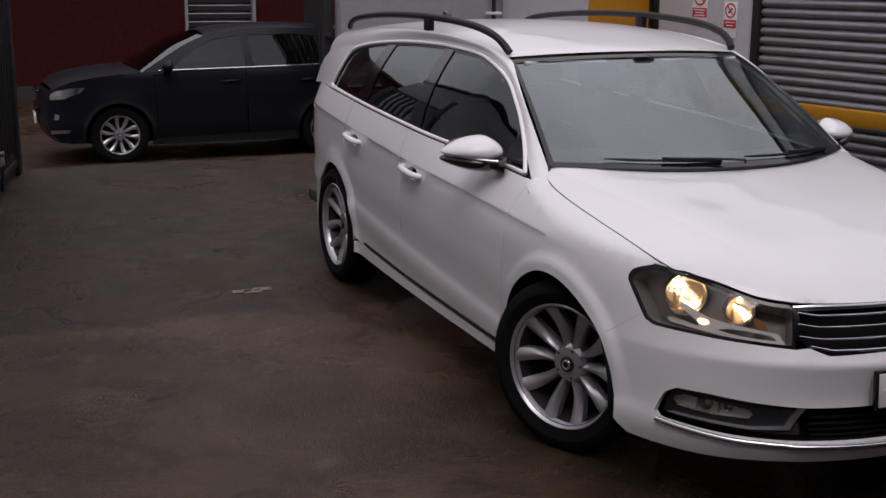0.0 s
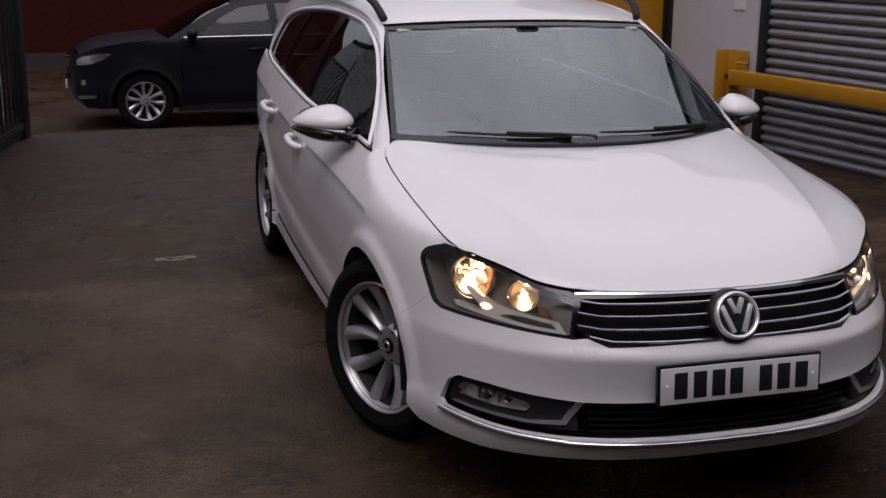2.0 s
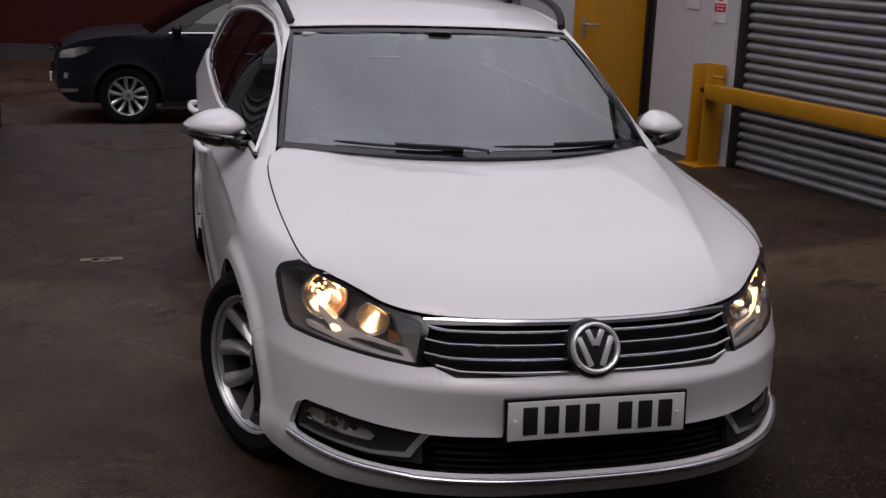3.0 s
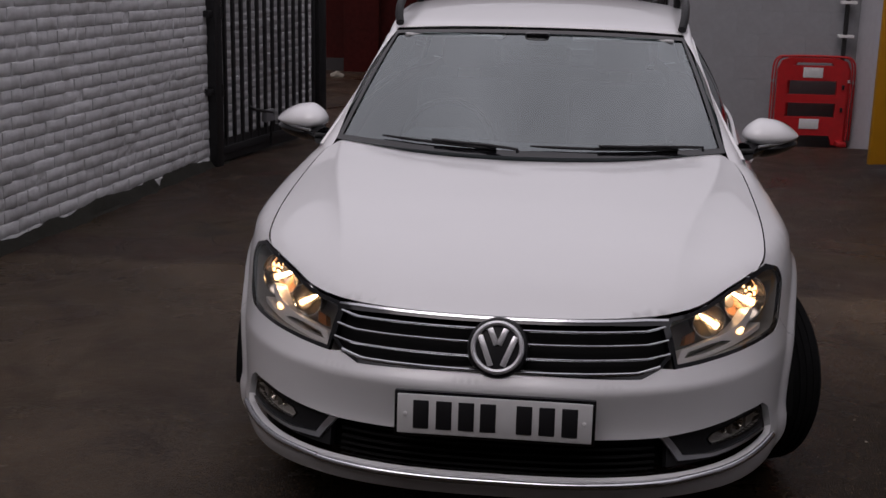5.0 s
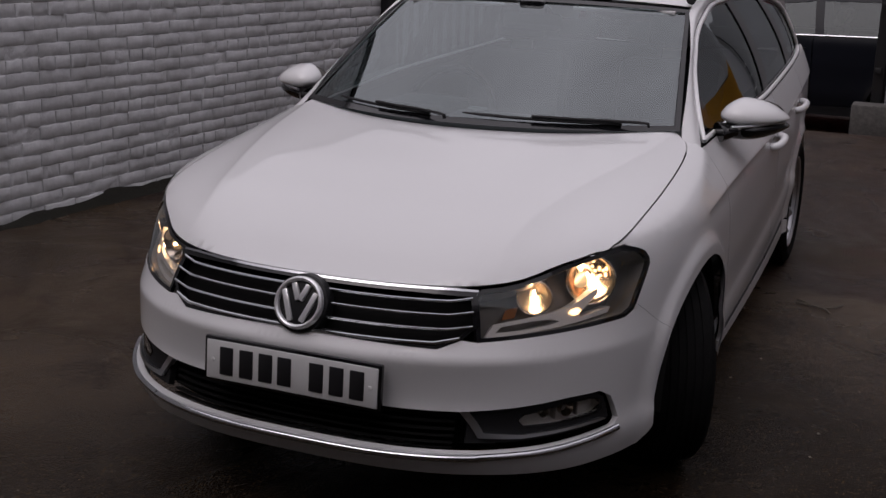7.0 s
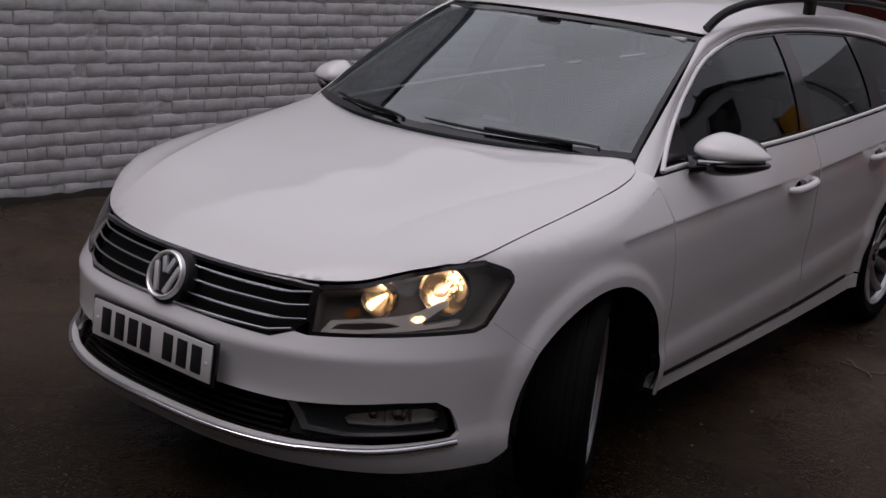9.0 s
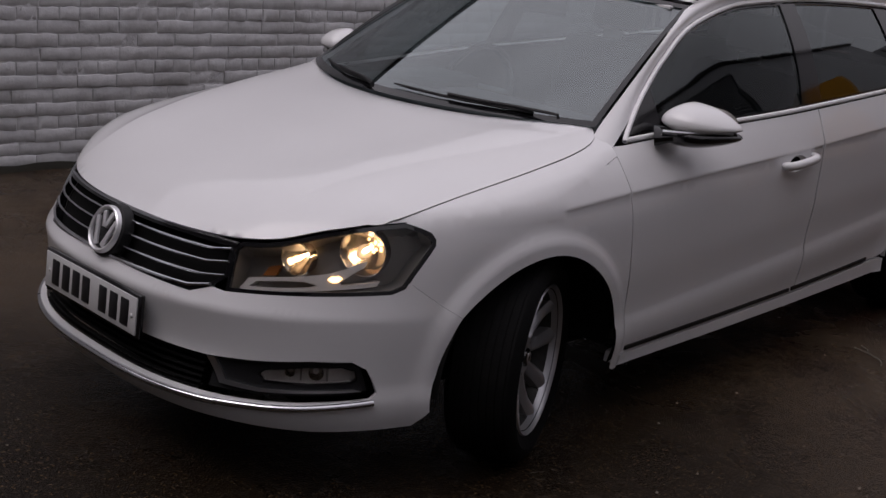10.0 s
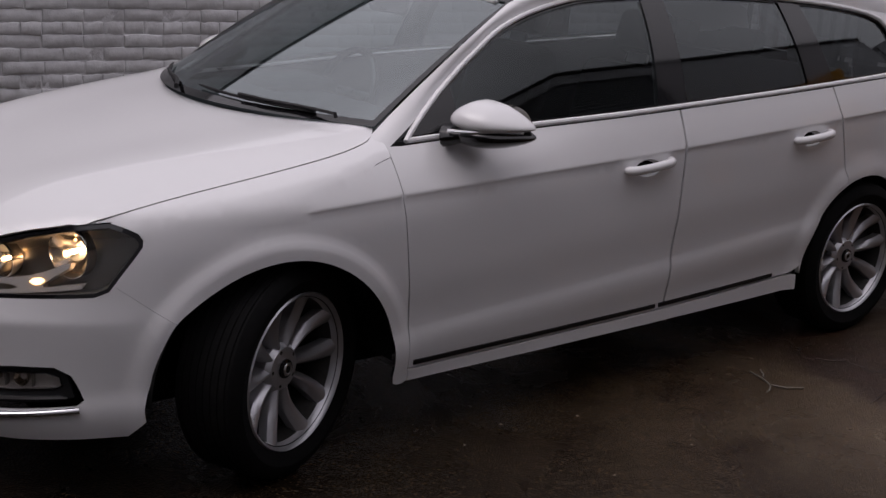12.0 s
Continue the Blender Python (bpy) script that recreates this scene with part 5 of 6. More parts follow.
    def cut(poly, y_lo, lean_lo, y_hi, lean_hi):
        """The stretch of a window band between two raked pillars."""
        q = dense(poly, 0.02)
        lo_ok = lambda p: p[0] >= y_lo + lean_lo * (p[1] - 1.0)
        hi_ok = lambda p: p[0] <= y_hi + lean_hi * (p[1] - 1.0)
        out = []
        for a, b in zip(q, np.roll(q, -1, 0)):
            if lo_ok(a) and hi_ok(a):
                out.append(tuple(a))
            for ok, yy, ln in ((lo_ok, y_lo, lean_lo), (hi_ok, y_hi, lean_hi)):
                if ok(a) != ok(b):
                    fa, fb = a[0] - yy - ln * (a[1] - 1), b[0] - yy - ln * (b[1] - 1)
                    out.append(tuple(a + (b - a) * fa / (fa - fb)))
        return out

    both("window_pillar", panel(glass_side, fd, [inset(np.array(cut(fd, 0.64, 0.05, 1.460, 0.17)), 0.004), inset(np.array(cut(fd, 1.597, 0.07, 2.316, -0.17)), 0.004), inset(np.array(cut(fd, 2.484, -0.33, 3.2, 0)), 0.004)], 0.03, lift=-0.001, flange=0.02), GLOSS_BLACK, car, "gloss black window pillars")
    for lo, l0, hi, l1 in ((0.63, 0.05, 1.47, 0.17), (1.587, 0.07, 2.326, -0.17), (2.474, -0.33, 3.2, 0)):
        for ob in both("side_window", panel(glass_side, cut(fd, lo, l0, hi, l1), (), 0.04, lift=-0.006), SIDE_GLASS if hi < 1.5 else DARK_GLASS, car, "tinted side window"):
            ob.visible_shadow = False
    bm = bmesh.new()
    loop = [Vector(glass_side(y, z)) + Vector((0.006, 0, 0.001)) for y, z in dense(inset(np.array(dlo), 0.005), 0.03)]
    add_tube(bm, loop + loop[:1], 0.0088, 8, 1.0, cap=False)
    both("window_trim", bm, TRIM, car, "chrome trim round the side windows")
    # pillars and roof edge: a skin between window top and roof gutter
    gutter = spline([(0.742, 0.300, 0.936), (0.712, 0.375, 0.985), (0.692, 0.50, 1.075), (0.655, 0.70, 1.205), (0.612, 0.87, 1.302), (0.583, 0.985, 1.356), (0.592, 1.15, 1.392), (0.606, 1.5, 1.428), (0.61, 1.9, 1.442), (0.60, 2.4, 1.434), (0.57, 2.9, 1.41), (0.53, 3.45, 1.365)], 90)
    edge2 = spline([(0.310, 0.890), (0.364, 0.93)] + [tuple(p) for p in top_line[2:-4:2]] + [(2.86, 1.318), (3.1, 1.298), (3.5, 1.24)], 90)
    bm = bmesh.new()
    rows = []
    for (y, z), g in zip(edge2, gutter):
        a, b = np.array(glass_side(y, z + 0.002)), g
        a[0] += 0.003
        row = []
        for t in np.linspace(0, 1, 9):
            p = a * (1 - t) + b * t
            bulge = (0.006 + 0.012 * smooth_step(0.7, 1.2, y)) * math.sin(math.pi * t)
            row.append((p[0] + bulge * 0.8, p[1] - bulge * 0.15, p[2] + bulge))
        rows.append(row)
    add_grid(bm, rows)
    # rear pillar behind the last window
    add_panel(bm, glass_side, [(2.74, 1.332), (2.895, 1.297), (2.935, 1.262), (2.98, 1.18), (3.025, 1.105), (3.022, 1.080), (2.985, 1.062), (3.3, 1.075), (3.7, 1.045), (3.60, 1.2), (3.5, 1.242), (3.1, 1.300)], (), 0.04, lift=0.002)
    both("roof_pillar", bm, WHITE_CAR, car, sharp=60)
    # roof
    top = gutter[(gutter[:, 1] >= 0.985 - 1e-3)]
    rows = []
    n = len(top)
    for i, g in enumerate(top):
        v = i / (n - 1)
        row = []
        for u in np.linspace(-1, 1, 33):
            c = 1 - abs(u) ** 2.4
            row.append((g[0] * u, g[1] - 0.085 * (1 - u * u) * (1 - smooth_step(0, 0.5, v)), g[2] + (0.020 + 0.022 * smooth_step(0, 0.35, v)) * c))
        rows.append(row)
    bm = bmesh.new()
    add_grid(bm, rows)
    part("roof", bm, WHITE_CAR, car)
    # tailgate
    rows = []
    for z, y, w in ((1.365, 3.45, 0.53), (1.33, 3.55, 0.53), (1.22, 3.62, 0.56), (1.10, 3.70, 0.60), (0.98, 3.74, 0.63)):
        rows.append([(w * u, y + 0.06 * (1 - u * u), z + 0.03 * (1 - u * u)) for u in np.linspace(-1, 1, 17)])
    bm = bmesh.new()
    add_grid(bm, rows)
    part("tailgate_window", bm, DARK_GLASS, car, "dark glass tailgate window")
    # windscreen
    def screen(u, v):
        a, b = np.array((0.706, 0.378, 0.990)), np.array((0.583, 0.985, 1.352))
        e = a + (b - a) * v
        c = 1 - u * u
        e2 = np.array((e[0] * u, e[1] - (0.285 - 0.20 * v) * c, e[2] + (0.004 + 0.016 * v) * c + 0.012 * math.sin(math.pi * v)))
        return tuple(e2)
    bm = bmesh.new()
    add_grid(bm, [[screen(u, v) for u in np.linspace(-0.995, 0.995, 41)] for v in np.linspace(0.0, 1, 21)])
    ws = part("windscreen", bm, WINDSCREEN, car, "rain-flecked windscreen with dark edge band")
    ws.visible_shadow = False
    lift = Vector((0, -0.004, 0.004))
    for us, vs, nm in ((np.linspace(-1, 1, 41), (-0.01, 0.01, 0.028), "screen_band"), (np.linspace(-1, 1, 41), (0.965, 0.985, 1.0), "screen_band"), ((-1.0, -0.99, -0.976), np.linspace(0, 1, 21), "screen_band"), ((0.976, 0.99, 1.0), np.linspace(0, 1, 21), "screen_band")):
        bm = bmesh.new()
        add_grid(bm, [[Vector(screen(u, v)) + lift for u in us] for v in vs])
        part(nm, bm, GLOSS_BLACK, ws)
    # scuttle panel and wipers
    bm = bmesh.new()
    rows = []
    for k, (dy, dz) in enumerate(((-0.03, -0.03), (0.0, -0.018), (0.05, -0.012), (0.10, -0.02))):
        rows.append([(x, 0.075 + 0.30 * (abs(x) / 0.66) ** 2.2 + dy, 0.985 + 0.0 * abs(x) + dz + 0.004) for x in np.linspace(-0.655, 0.655, 41)])
    add_grid(bm, rows)
    part("scuttle", bm, BLACK_PLASTIC, car, "black plastic scuttle under the windscreen")
    for xa, xb in ((0.62, 0.02), (-0.02, -0.52)):
        base = Vector((xa, screen(xa / 0.70, 0.0)[1] - 0.03, screen(xa / 0.70, 0)[2] + 0.015))
        pts = [Vector(screen((xa + (xb - xa) * t) / 0.70, 0.022 + 0.030 * t)) + Vector((0, -0.008, 0.009)) for t in np.linspace(0.15, 1, 14)]
        wiper = part("wiper", tube(pts, [0.0065] * 12 + [0.005, 0.003], 8, 0.8), BLACK_PLASTIC, car, "black wiper resting on the glass")
        arm = [base, base + Vector((0.0, 0.0, 0.012))] + [pts[i] + Vector((0, -0.003, 0.010)) for i in (1, 4, 7)]
        part("wiper_arm", tube(spline(arm, 16), 0.0075, 8, 0.7), BLACK_PLASTIC, wiper)
    # roof rails
    for sg in (1, -1):
        pts = [(sg * 0.575, 1.02, 1.385), (sg * 0.585, 1.06, 1.418), (sg * 0.595, 1.16, 1.458), (sg * 0.605, 1.4, 1.492), (sg * 0.61, 1.9, 1.510), (sg * 0.60, 2.5, 1.500), (sg * 0.585, 3.0, 1.468), (sg * 0.575, 3.18, 1.435), (sg * 0.57, 3.23, 1.405)]
        rail = part("roof_rail", tube(spline(pts, 50), 0.017, 10, 1.0), BLACK_PLASTIC, car, "dark grey roof rail")
        part("rail_foot", box(sg * 0.607 - 0.016, sg * 0.607 + 0.016, 1.84, 1.91, 1.44, 1.505, 0.006), BLACK_PLASTIC, rail)
    part("aerial", tube([(0, 3.05, 1.44), (0, 3.07, 1.475), (0, 3.13, 1.49), (0, 3.16, 1.45)], [0.022, 0.016, 0.010, 0.012], 10), GLOSS_BLACK, car, "short roof aerial")
    # door mirrors
    for sg in (1, -1):
        bm = bmesh.new()
        bmesh.ops.create_uvsphere(bm, u_segments=32, v_segments=20, radius=1)
        for v in bm.verts:
            x, y, z = v.co
            t = (x + 1) / 2
            hz = 0.076 * (1 - 0.66 * max(0, (t - 0.30) / 0.70) ** 1.5) * (0.80 + 0.2 * min(1, t * 3))
            x2 = math.copysign(abs(x) ** 0.8, x)
            yy = y * 0.118 if y < 0 else y * 0.045
            v.co = Vector((0.905 + 0.112 * x2, 0.635 + yy + 0.095 * t, 1.022 + z * hz * (0.5 if z < 0 else 0.9) - 0.008 * t))
        bmesh.ops.scale(bm, vec=(sg, 1, 1), verts=bm.verts)
        mirror = part("door_mirror", bm, WHITE_CAR, car, "white door mirror with a black foot")
        bm = bmesh.new()
        bmesh.ops.create_uvsphere(bm, u_segments=28, v_segments=12, radius=1)
        for v in bm.verts:
            x, y, z = v.co
            t = (x + 1) / 2
            v.co = Vector((0.908 + 0.110 * x, 0.640 + y * (0.112 if y < 0 else 0.045) + 0.095 * t, 0.972 + z * 0.046 * (1 - 0.50 * t * t) + 0.016 * t))
        bmesh.ops.scale(bm, vec=(sg, 1, 1), verts=bm.verts)
        part("mirror_foot", bm, GLOSS_BLACK, mirror)
        part("mirror_arm", tube([(sg * 0.80, 0.565, 0.968), (sg * 0.84, 0.59, 0.975), (sg * 0.90, 0.625, 0.983)], [0.05, 0.036, 0.028], 12, 0.7), GLOSS_BLACK, mirror)
        bm = bmesh.new()
        add_tube(bm, [(sg * (0.83 + 0.17 * t), 0.635 + 0.095 * t - 0.106 * (1 - 0.75 * t ** 3), 0.992 + 0.010 * t) for t in np.linspace(0.1, 1, 12)], 0.007, 8, 0.8)
        part("indicator", bm, SATIN_CHROME, mirror, "slim clear indicator lens")
        m = Matrix.Translation((sg * 0.91, 0.735, 1.020)) @ Euler((radians(-90), 0, 0)).to_matrix().to_4x4() @ Matrix.Diagonal((0.09, 0.05, 0.01, 1))
        part("mirror_glass", lathe([(0, 1), (0.9, 1), (1, 0)], 28, m), REFLECTOR, mirror)
        # mirror corner of the front window
        both_poly = [(0.458, 0.966), (0.64, 0.978), (0.64, 1.09), (0.60, 1.070), (0.485, 1.002)]
        bm = panel(glass_side, both_poly, (), 0.03, lift=0.0)
        bmesh.ops.scale(bm, vec=(sg, 1, 1), verts=bm.verts)
        part("mirror_corner", bm, GLOSS_BLACK, car)
    # cabin
    part("dashboard", box(-0.68, 0.68, 0.42, 0.80, 0.70, 0.945, 0.06), CABIN, car, "charcoal dashboard")
    part("dash_top", box(-0.66, 0.66, 0.20, 0.55, 0.90, 0.935, 0.012), CABIN, car)
    part("binnacle", box(-0.50, -0.22, 0.55, 0.82, 0.92, 0.985, 0.03), CABIN, car)
    wheel_m = Matrix.Translation((-0.36, 0.93, 0.90)) @ Euler((radians(68), 0, 0)).to_matrix().to_4x4()
    bm = bmesh.new()
    ringp = [(0.185 * math.cos(a), 0.185 * math.sin(a), 0) for a in np.linspace(0, 2 * math.pi, 40)]
    add_tube(bm, ringp, 0.015, 10)
    add_box(bm, -0.17, 0.17, -0.03, 0.03, -0.015, 0.015, 0.008)
    add_box(bm, -0.03, 0.03, -0.17, 0.0, -0.015, 0.015, 0.008)
    bmesh.ops.transform(bm, matrix=wheel_m, verts=bm.verts)
    part("steering_wheel", bm, GLOSS_BLACK, car, "black steering wheel")
    for x in (-0.36, 0.36):
        bm = bmesh.new()
        lean = Matrix.Translation((x, 1.62, 0.50)) @ Euler((radians(-17), 0, 0)).to_matrix().to_4x4()
        add_box(bm, -0.24, 0.24, -0.07, 0.07, 0.0, 0.62, 0.06, lean)
        add_box(bm, x - 0.25, x + 0.25, 1.08, 1.66, 0.40, 0.56, 0.06)
        seat = part("front_seat", bm, CLOTH, car, "dark cloth front seat")
        part("headrest", box(-0.13, 0.13, -0.05, 0.05, 0.66, 0.83, 0.045, lean), CLOTH, seat)
        part("headrest_post", box(-0.05, 0.05, -0.008, 0.008, 0.60, 0.68, 0.0, lean), SATIN_CHROME, seat)
    bm = bmesh.new()
    lean = Matrix.Translation((0, 2.62, 0.52)) @ Euler((radians(-20), 0, 0)).to_matrix().to_4x4()
    add_box(bm, -0.64, 0.64, -0.07, 0.07, 0.0, 0.58, 0.06, lean)
    add_box(bm, -0.64, 0.64, 2.08, 2.64, 0.40, 0.56, 0.06)
    bench = part("rear_bench", bm, CLOTH, car, "dark cloth rear bench")
    for x in (-0.40, 0.0, 0.40):
        part("headrest", box(x - 0.12, x + 0.12, -0.045, 0.045, 0.58, 0.70, 0.04, lean), CLOTH, bench)
    part("cabin_floor", box(-0.76, 0.76, 0.45, 3.55, 0.32, 0.40, 0.02), CABIN, car)
    bm = bmesh.new()
    rows = [[(g[0] * 0.97 * u, g[1] + 0.02, g[2] - 0.025 + 0.02 * (1 - u * u)) for u in np.linspace(-1, 1, 13)] for g in top[::4]]
    add_grid(bm, rows)
    part("headlining", bm, REFLECTIVE, car, "pale grey headlining")
    both("door_card", panel(lambda y, z: (glass_side(y, belt(y))[0] - 0.09, y, z), [(0.5, 0.40), (3.4, 0.40), (3.4, 1.10)] + [(y, belt(y) - 0.005) for y in np.linspace(2.7, 0.5, 12)], (), 0.12), CABIN, car, "charcoal door lining")
    part("rear_view_mirror", box(-0.12, 0.12, 0.86, 0.89, 1.255, 1.32, 0.02), GLOSS_BLACK, car, "black rear-view mirror")
    part("mirror_stalk", box(-0.05, 0.05, 0.84, 0.92, 1.31, 1.37, 0.015), GLOSS_BLACK, car)
    for x in (-0.34, 0.34):
        part("sun_visor", box(x - 0.2, x + 0.2, 0.93, 1.12, 1.335, 1.35, 0.006), REFLECTIVE, car, "pale sun visor")
    # wheels
    for sg in (1, -1):
        for cy, turn in ((0.0, STEER), (2.712, 0.0)):
            m = Matrix.Translation((sg * (0.772 if turn else 0.750), cy, 0.320)) @ Matrix.Rotation(radians(turn), 4, "Z") @ Euler((0, sg * radians(90), 0)).to_matrix().to_4x4() @ Matrix.Rotation(0.3 + cy, 4, "Z")
            build_wheel(car, m)
    return car


STEER = 25.0
TYRE_R, RIM_R = 0.320, 0.232


def tyre_mesh(R, r, hw):
    prof = [(r - 0.012, -hw * 0.78), (r + 0.004, -hw * 0.86), (r + (R - r) * 0.5, -hw), (R - 0.018, -hw * 0.93), (R - 0.004, -hw * 0.78)]
    for k in range(-3, 4):
        y = k * hw * 0.22
        prof += [(R, y - hw * 0.085), (R, y + hw * 0.055), (R - 0.004, y + hw * 0.065), (R - 0.004, y + hw * 0.125)]
    prof += [(R - 0.004, hw * 0.80), (R - 0.018, hw * 0.93), (r + (R - r) * 0.5, hw), (r + 0.004, hw * 0.86), (r - 0.012, hw * 0.78)]
    return lathe(prof, 72)


def build_wheel(parent, m, spokes=10, R=TYRE_R, r=RIM_R, hw=0.110, name="wheel"):
    """A wheel whose outer face looks along its own +z."""
    bm = tyre_mesh(R, r, hw)
    bmesh.ops.transform(bm, matrix=m, verts=bm.verts)
    hub = lathe([(0.0, 0.048), (0.030, 0.050), (0.062, 0.046), (0.074, 0.030), (0.074, -0.02)], 40, m)
    wheel = part(name, hub, ALLOY, parent, "silver alloy wheel with paired spokes and a black tyre")
    part("tyre", bm, RUBBER, wheel)
    part("rim", lathe([(r + 0.006, hw * 0.84), (r, hw * 0.90), (r - 0.008, hw * 0.84), (r - 0.016, hw * 0.60)], 64, m), ALLOY, wheel)
    # shade between the spokes is coloured in: dark barrel, added dark disc
    part("rim_barrel", lathe([(r - 0.016, hw * 0.60), (r - 0.026, hw * 0.2), (r - 0.030, -hw * 0.8)], 64, m), IRON, wheel)
    part("brake_disc", lathe([(0.05, -0.025), (0.145, -0.025), (0.145, -0.05)], 40, m), IRON, wheel)
    part("dark_backing", lathe([(0.02, -0.065), (r - 0.03, -0.065)], 40, m), DARK_INNER, wheel)
    part("hub_cap", lathe([(0, 0.060), (0.018, 0.060), (0.028, 0.056), (0.031, 0.046)], 28, m), GLOSS_BLACK, wheel)
    part("cap_mark", lathe([(0.011, 0.0605), (0.014, 0.0625), (0.018, 0.0615), (0.020, 0.059)], 24, m), SATIN_CHROME, wheel)
    for k in range(spokes):
        pair = radians(2.6) * (1 if k % 2 else -1) * (-1)
        a = 2 * math.pi * k / spokes + pair
        bm = bmesh.new()
        rows = []
        for t in np.linspace(0, 1, 9):
            rad = 0.050 + (r - 0.010 - 0.050) * t
            w = 0.0125 + 0.0155 * t ** 0.8
            z = 0.044 + 0.010 * t + 0.026 * t * t
            skew = 0.010 * math.sin(math.pi * t) * (1 if k % 2 else -1)
            rows.append([(rad, skew + w * u, z - (0.012 + 0.016 * (1 - t)) * abs(u) ** 1.6 - (0.028 if abs(u) > 1.01 else 0)) for u in (-1.04, -1, -0.6, -0.2, 0.2, 0.6, 1, 1.04)])
        add_grid(bm, rows)
        bmesh.ops.transform(bm, matrix=m @ Matrix.Rotation(a, 4, "Z"), verts=bm.verts)
        part("spoke", bm, ALLOY, wheel)
    for k in range(5):
        a = 2 * math.pi * (k + 0.5) / 5
        part("wheel_bolt", lathe([(0, 0.052), (0.007, 0.051), (0.009, 0.040)], 10, m @ Matrix.Rotation(a, 4, "Z") @ Matrix.Translation((0.052, 0, -0.004))), IRON, wheel)
    return wheel


build_estate()


# ---- dark grey off-roader parked on the road beyond the gate ----
def build_offroader(place):
    car = thing("offroad_car", "dark grey off-road car with chrome window line parked on the road", "car")
    arches = ((0.0, 0.35, 0.405), (2.66, 0.35, 0.405))

    def skin(y, z):
        x = 0.915 - 0.34 * max(0, z - 1.06) - 0.25 * max(0, z - 1.06) ** 2 + 0.012 * math.exp(-((z - 0.82) / 0.10) ** 2) - 0.05 * smooth_step(0.5, 0.25, z)
        x -= 0.55 * max(0, -0.35 - y) ** 1.9 + 0.22 * max(0, y - 2.7) ** 2
        for cy, cz, r in arches:
            e = math.hypot(y - cy, z - cz) - r
            x += 0.025 * math.exp(-(max(e, 0) / 0.08) ** 2)
        return (x, y, z)

    def arc(k, a0, a1, n=24, grow=0.0):
        cy, cz, r = arches[k]
        return [(cy + (r + grow) * math.cos(a), cz + (r + grow) * math.sin(a)) for a in np.linspace(radians(a0), radians(a1), n)]

    def twin(name, bm, mat, label="", under=car, **k):
        return both(name, bm, mat, under, label, **k)

    nose = [(-0.70, 0.27), (-0.79, 0.36), (-0.83, 0.50), (-0.83, 0.70), (-0.81, 0.82), (-0.76, 0.92)]
    hood = [(-0.76, 0.92), (-0.60, 1.0), (-0.3, 1.065), (0.1, 1.105), (0.35, 1.125)]
    wing = [nose[0], (-0.43, 0.26)] + arc(0, 188, -8) + [(0.44, 0.27), (0.47, 0.6), (0.42, 1.10), (0.35, 1.12)] + hood[-2::-1] + nose[-2:0:-1]
    twin("front_wing", panel(skin, wing, (), 0.06, flange=0.02, gap=0.002), GREY_CAR)
    twin("front_door", panel(skin, [(0.445, 0.30), (1.60, 0.32), (1.58, 1.13), (0.425, 1.10), (0.475, 0.6)], (), 0.07, flange=0.02, gap=0.002), GREY_CAR)
    twin("rear_door", panel(skin, [(1.61, 0.32), (2.22, 0.34)] + arc(1, 178, 120, 10, 0.01) + [(2.62, 0.95), (2.60, 1.15), (1.59, 1.13)], (), 0.07, flange=0.02, gap=0.002), GREY_CAR)
    twin("rear_quarter", panel(skin, arc(1, 118, -8) + [(3.1, 0.30), (3.45, 0.34), (3.58, 0.6), (3.55, 1.15), (2.61, 1.15), (2.63, 0.95)], (), 0.07, flange=0.02), GREY_CAR)
    twin("sill", panel(skin, [(0.40, 0.22), (2.26, 0.22), (2.24, 0.335), (0.44, 0.295)], (), 0.07, lift=0.004, flange=0.06), BLACK_PLASTIC, "black plastic sill cladding")
    for k in (0, 1):
        twin("arch_cladding", panel(skin, arc(k, 186, -6, 26, 0.045) + arc(k, -6, 186, 26, 0.0), (), 0.05, lift=0.008, flange=0.04), BLACK_PLASTIC, "black plastic wheel arch trim")
    roof_line = [(0.30, 1.115), (0.55, 1.27), (0.85, 1.44), (1.10, 1.545), (1.4, 1.60), (2.0, 1.63), (2.7, 1.61), (3.2, 1.55), (3.42, 1.47)]
    house = roof_line + [(3.56, 1.16), (0.42, 1.115)]
    front_win = [(0.66, 1.135), (0.72, 1.20), (1.0, 1.40), (1.20, 1.50), (1.55, 1.545), (1.60, 1.15)]
    rear_win = [(1.70, 1.15), (1.65, 1.55), (2.3, 1.56), (2.55, 1.52), (2.60, 1.17)]
    last_win = [(2.68, 1.18), (2.64, 1.50), (3.0, 1.46), (3.12, 1.36), (3.0, 1.22)]
    twin("window_frame", panel(skin, house, [front_win, rear_win, last_win], 0.07, flange=0.015), GREY_CAR)
    for w in (front_win, rear_win, last_win):
        for ob in twin("side_window", panel(skin, w, (), 0.08, lift=-0.006), FAR_GLASS, "dark side window"):
            ob.visible_shadow = False
    bm = bmesh.new()
    add_tube(bm, [Vector(skin(y, 1.125 + 0.018 * y)) + Vector((0.004, 0, 0)) for y in np.linspace(0.5, 3.0, 24)], 0.011, 8)
    twin("window_line", bm, CHROME, "chrome strip under the windows")

    def across(name, line, crown, bow, mat, label=""):
        bm = bmesh.new()
        pts = spline(line, 14)
        add_grid(bm, [[(skin(y, z)[0] * u, y - bow * (1 - u * u), z + crown * (1 - abs(u) ** 2.2)) for u in np.linspace(-1, 1, 25)] for y, z in pts])
        return part(name, bm, mat, car, label)

    across("front_end", nose, 0.0, 0.10, GREY_CAR)
    across("bonnet", hood, 0.05, 0.07, GREY_CAR)
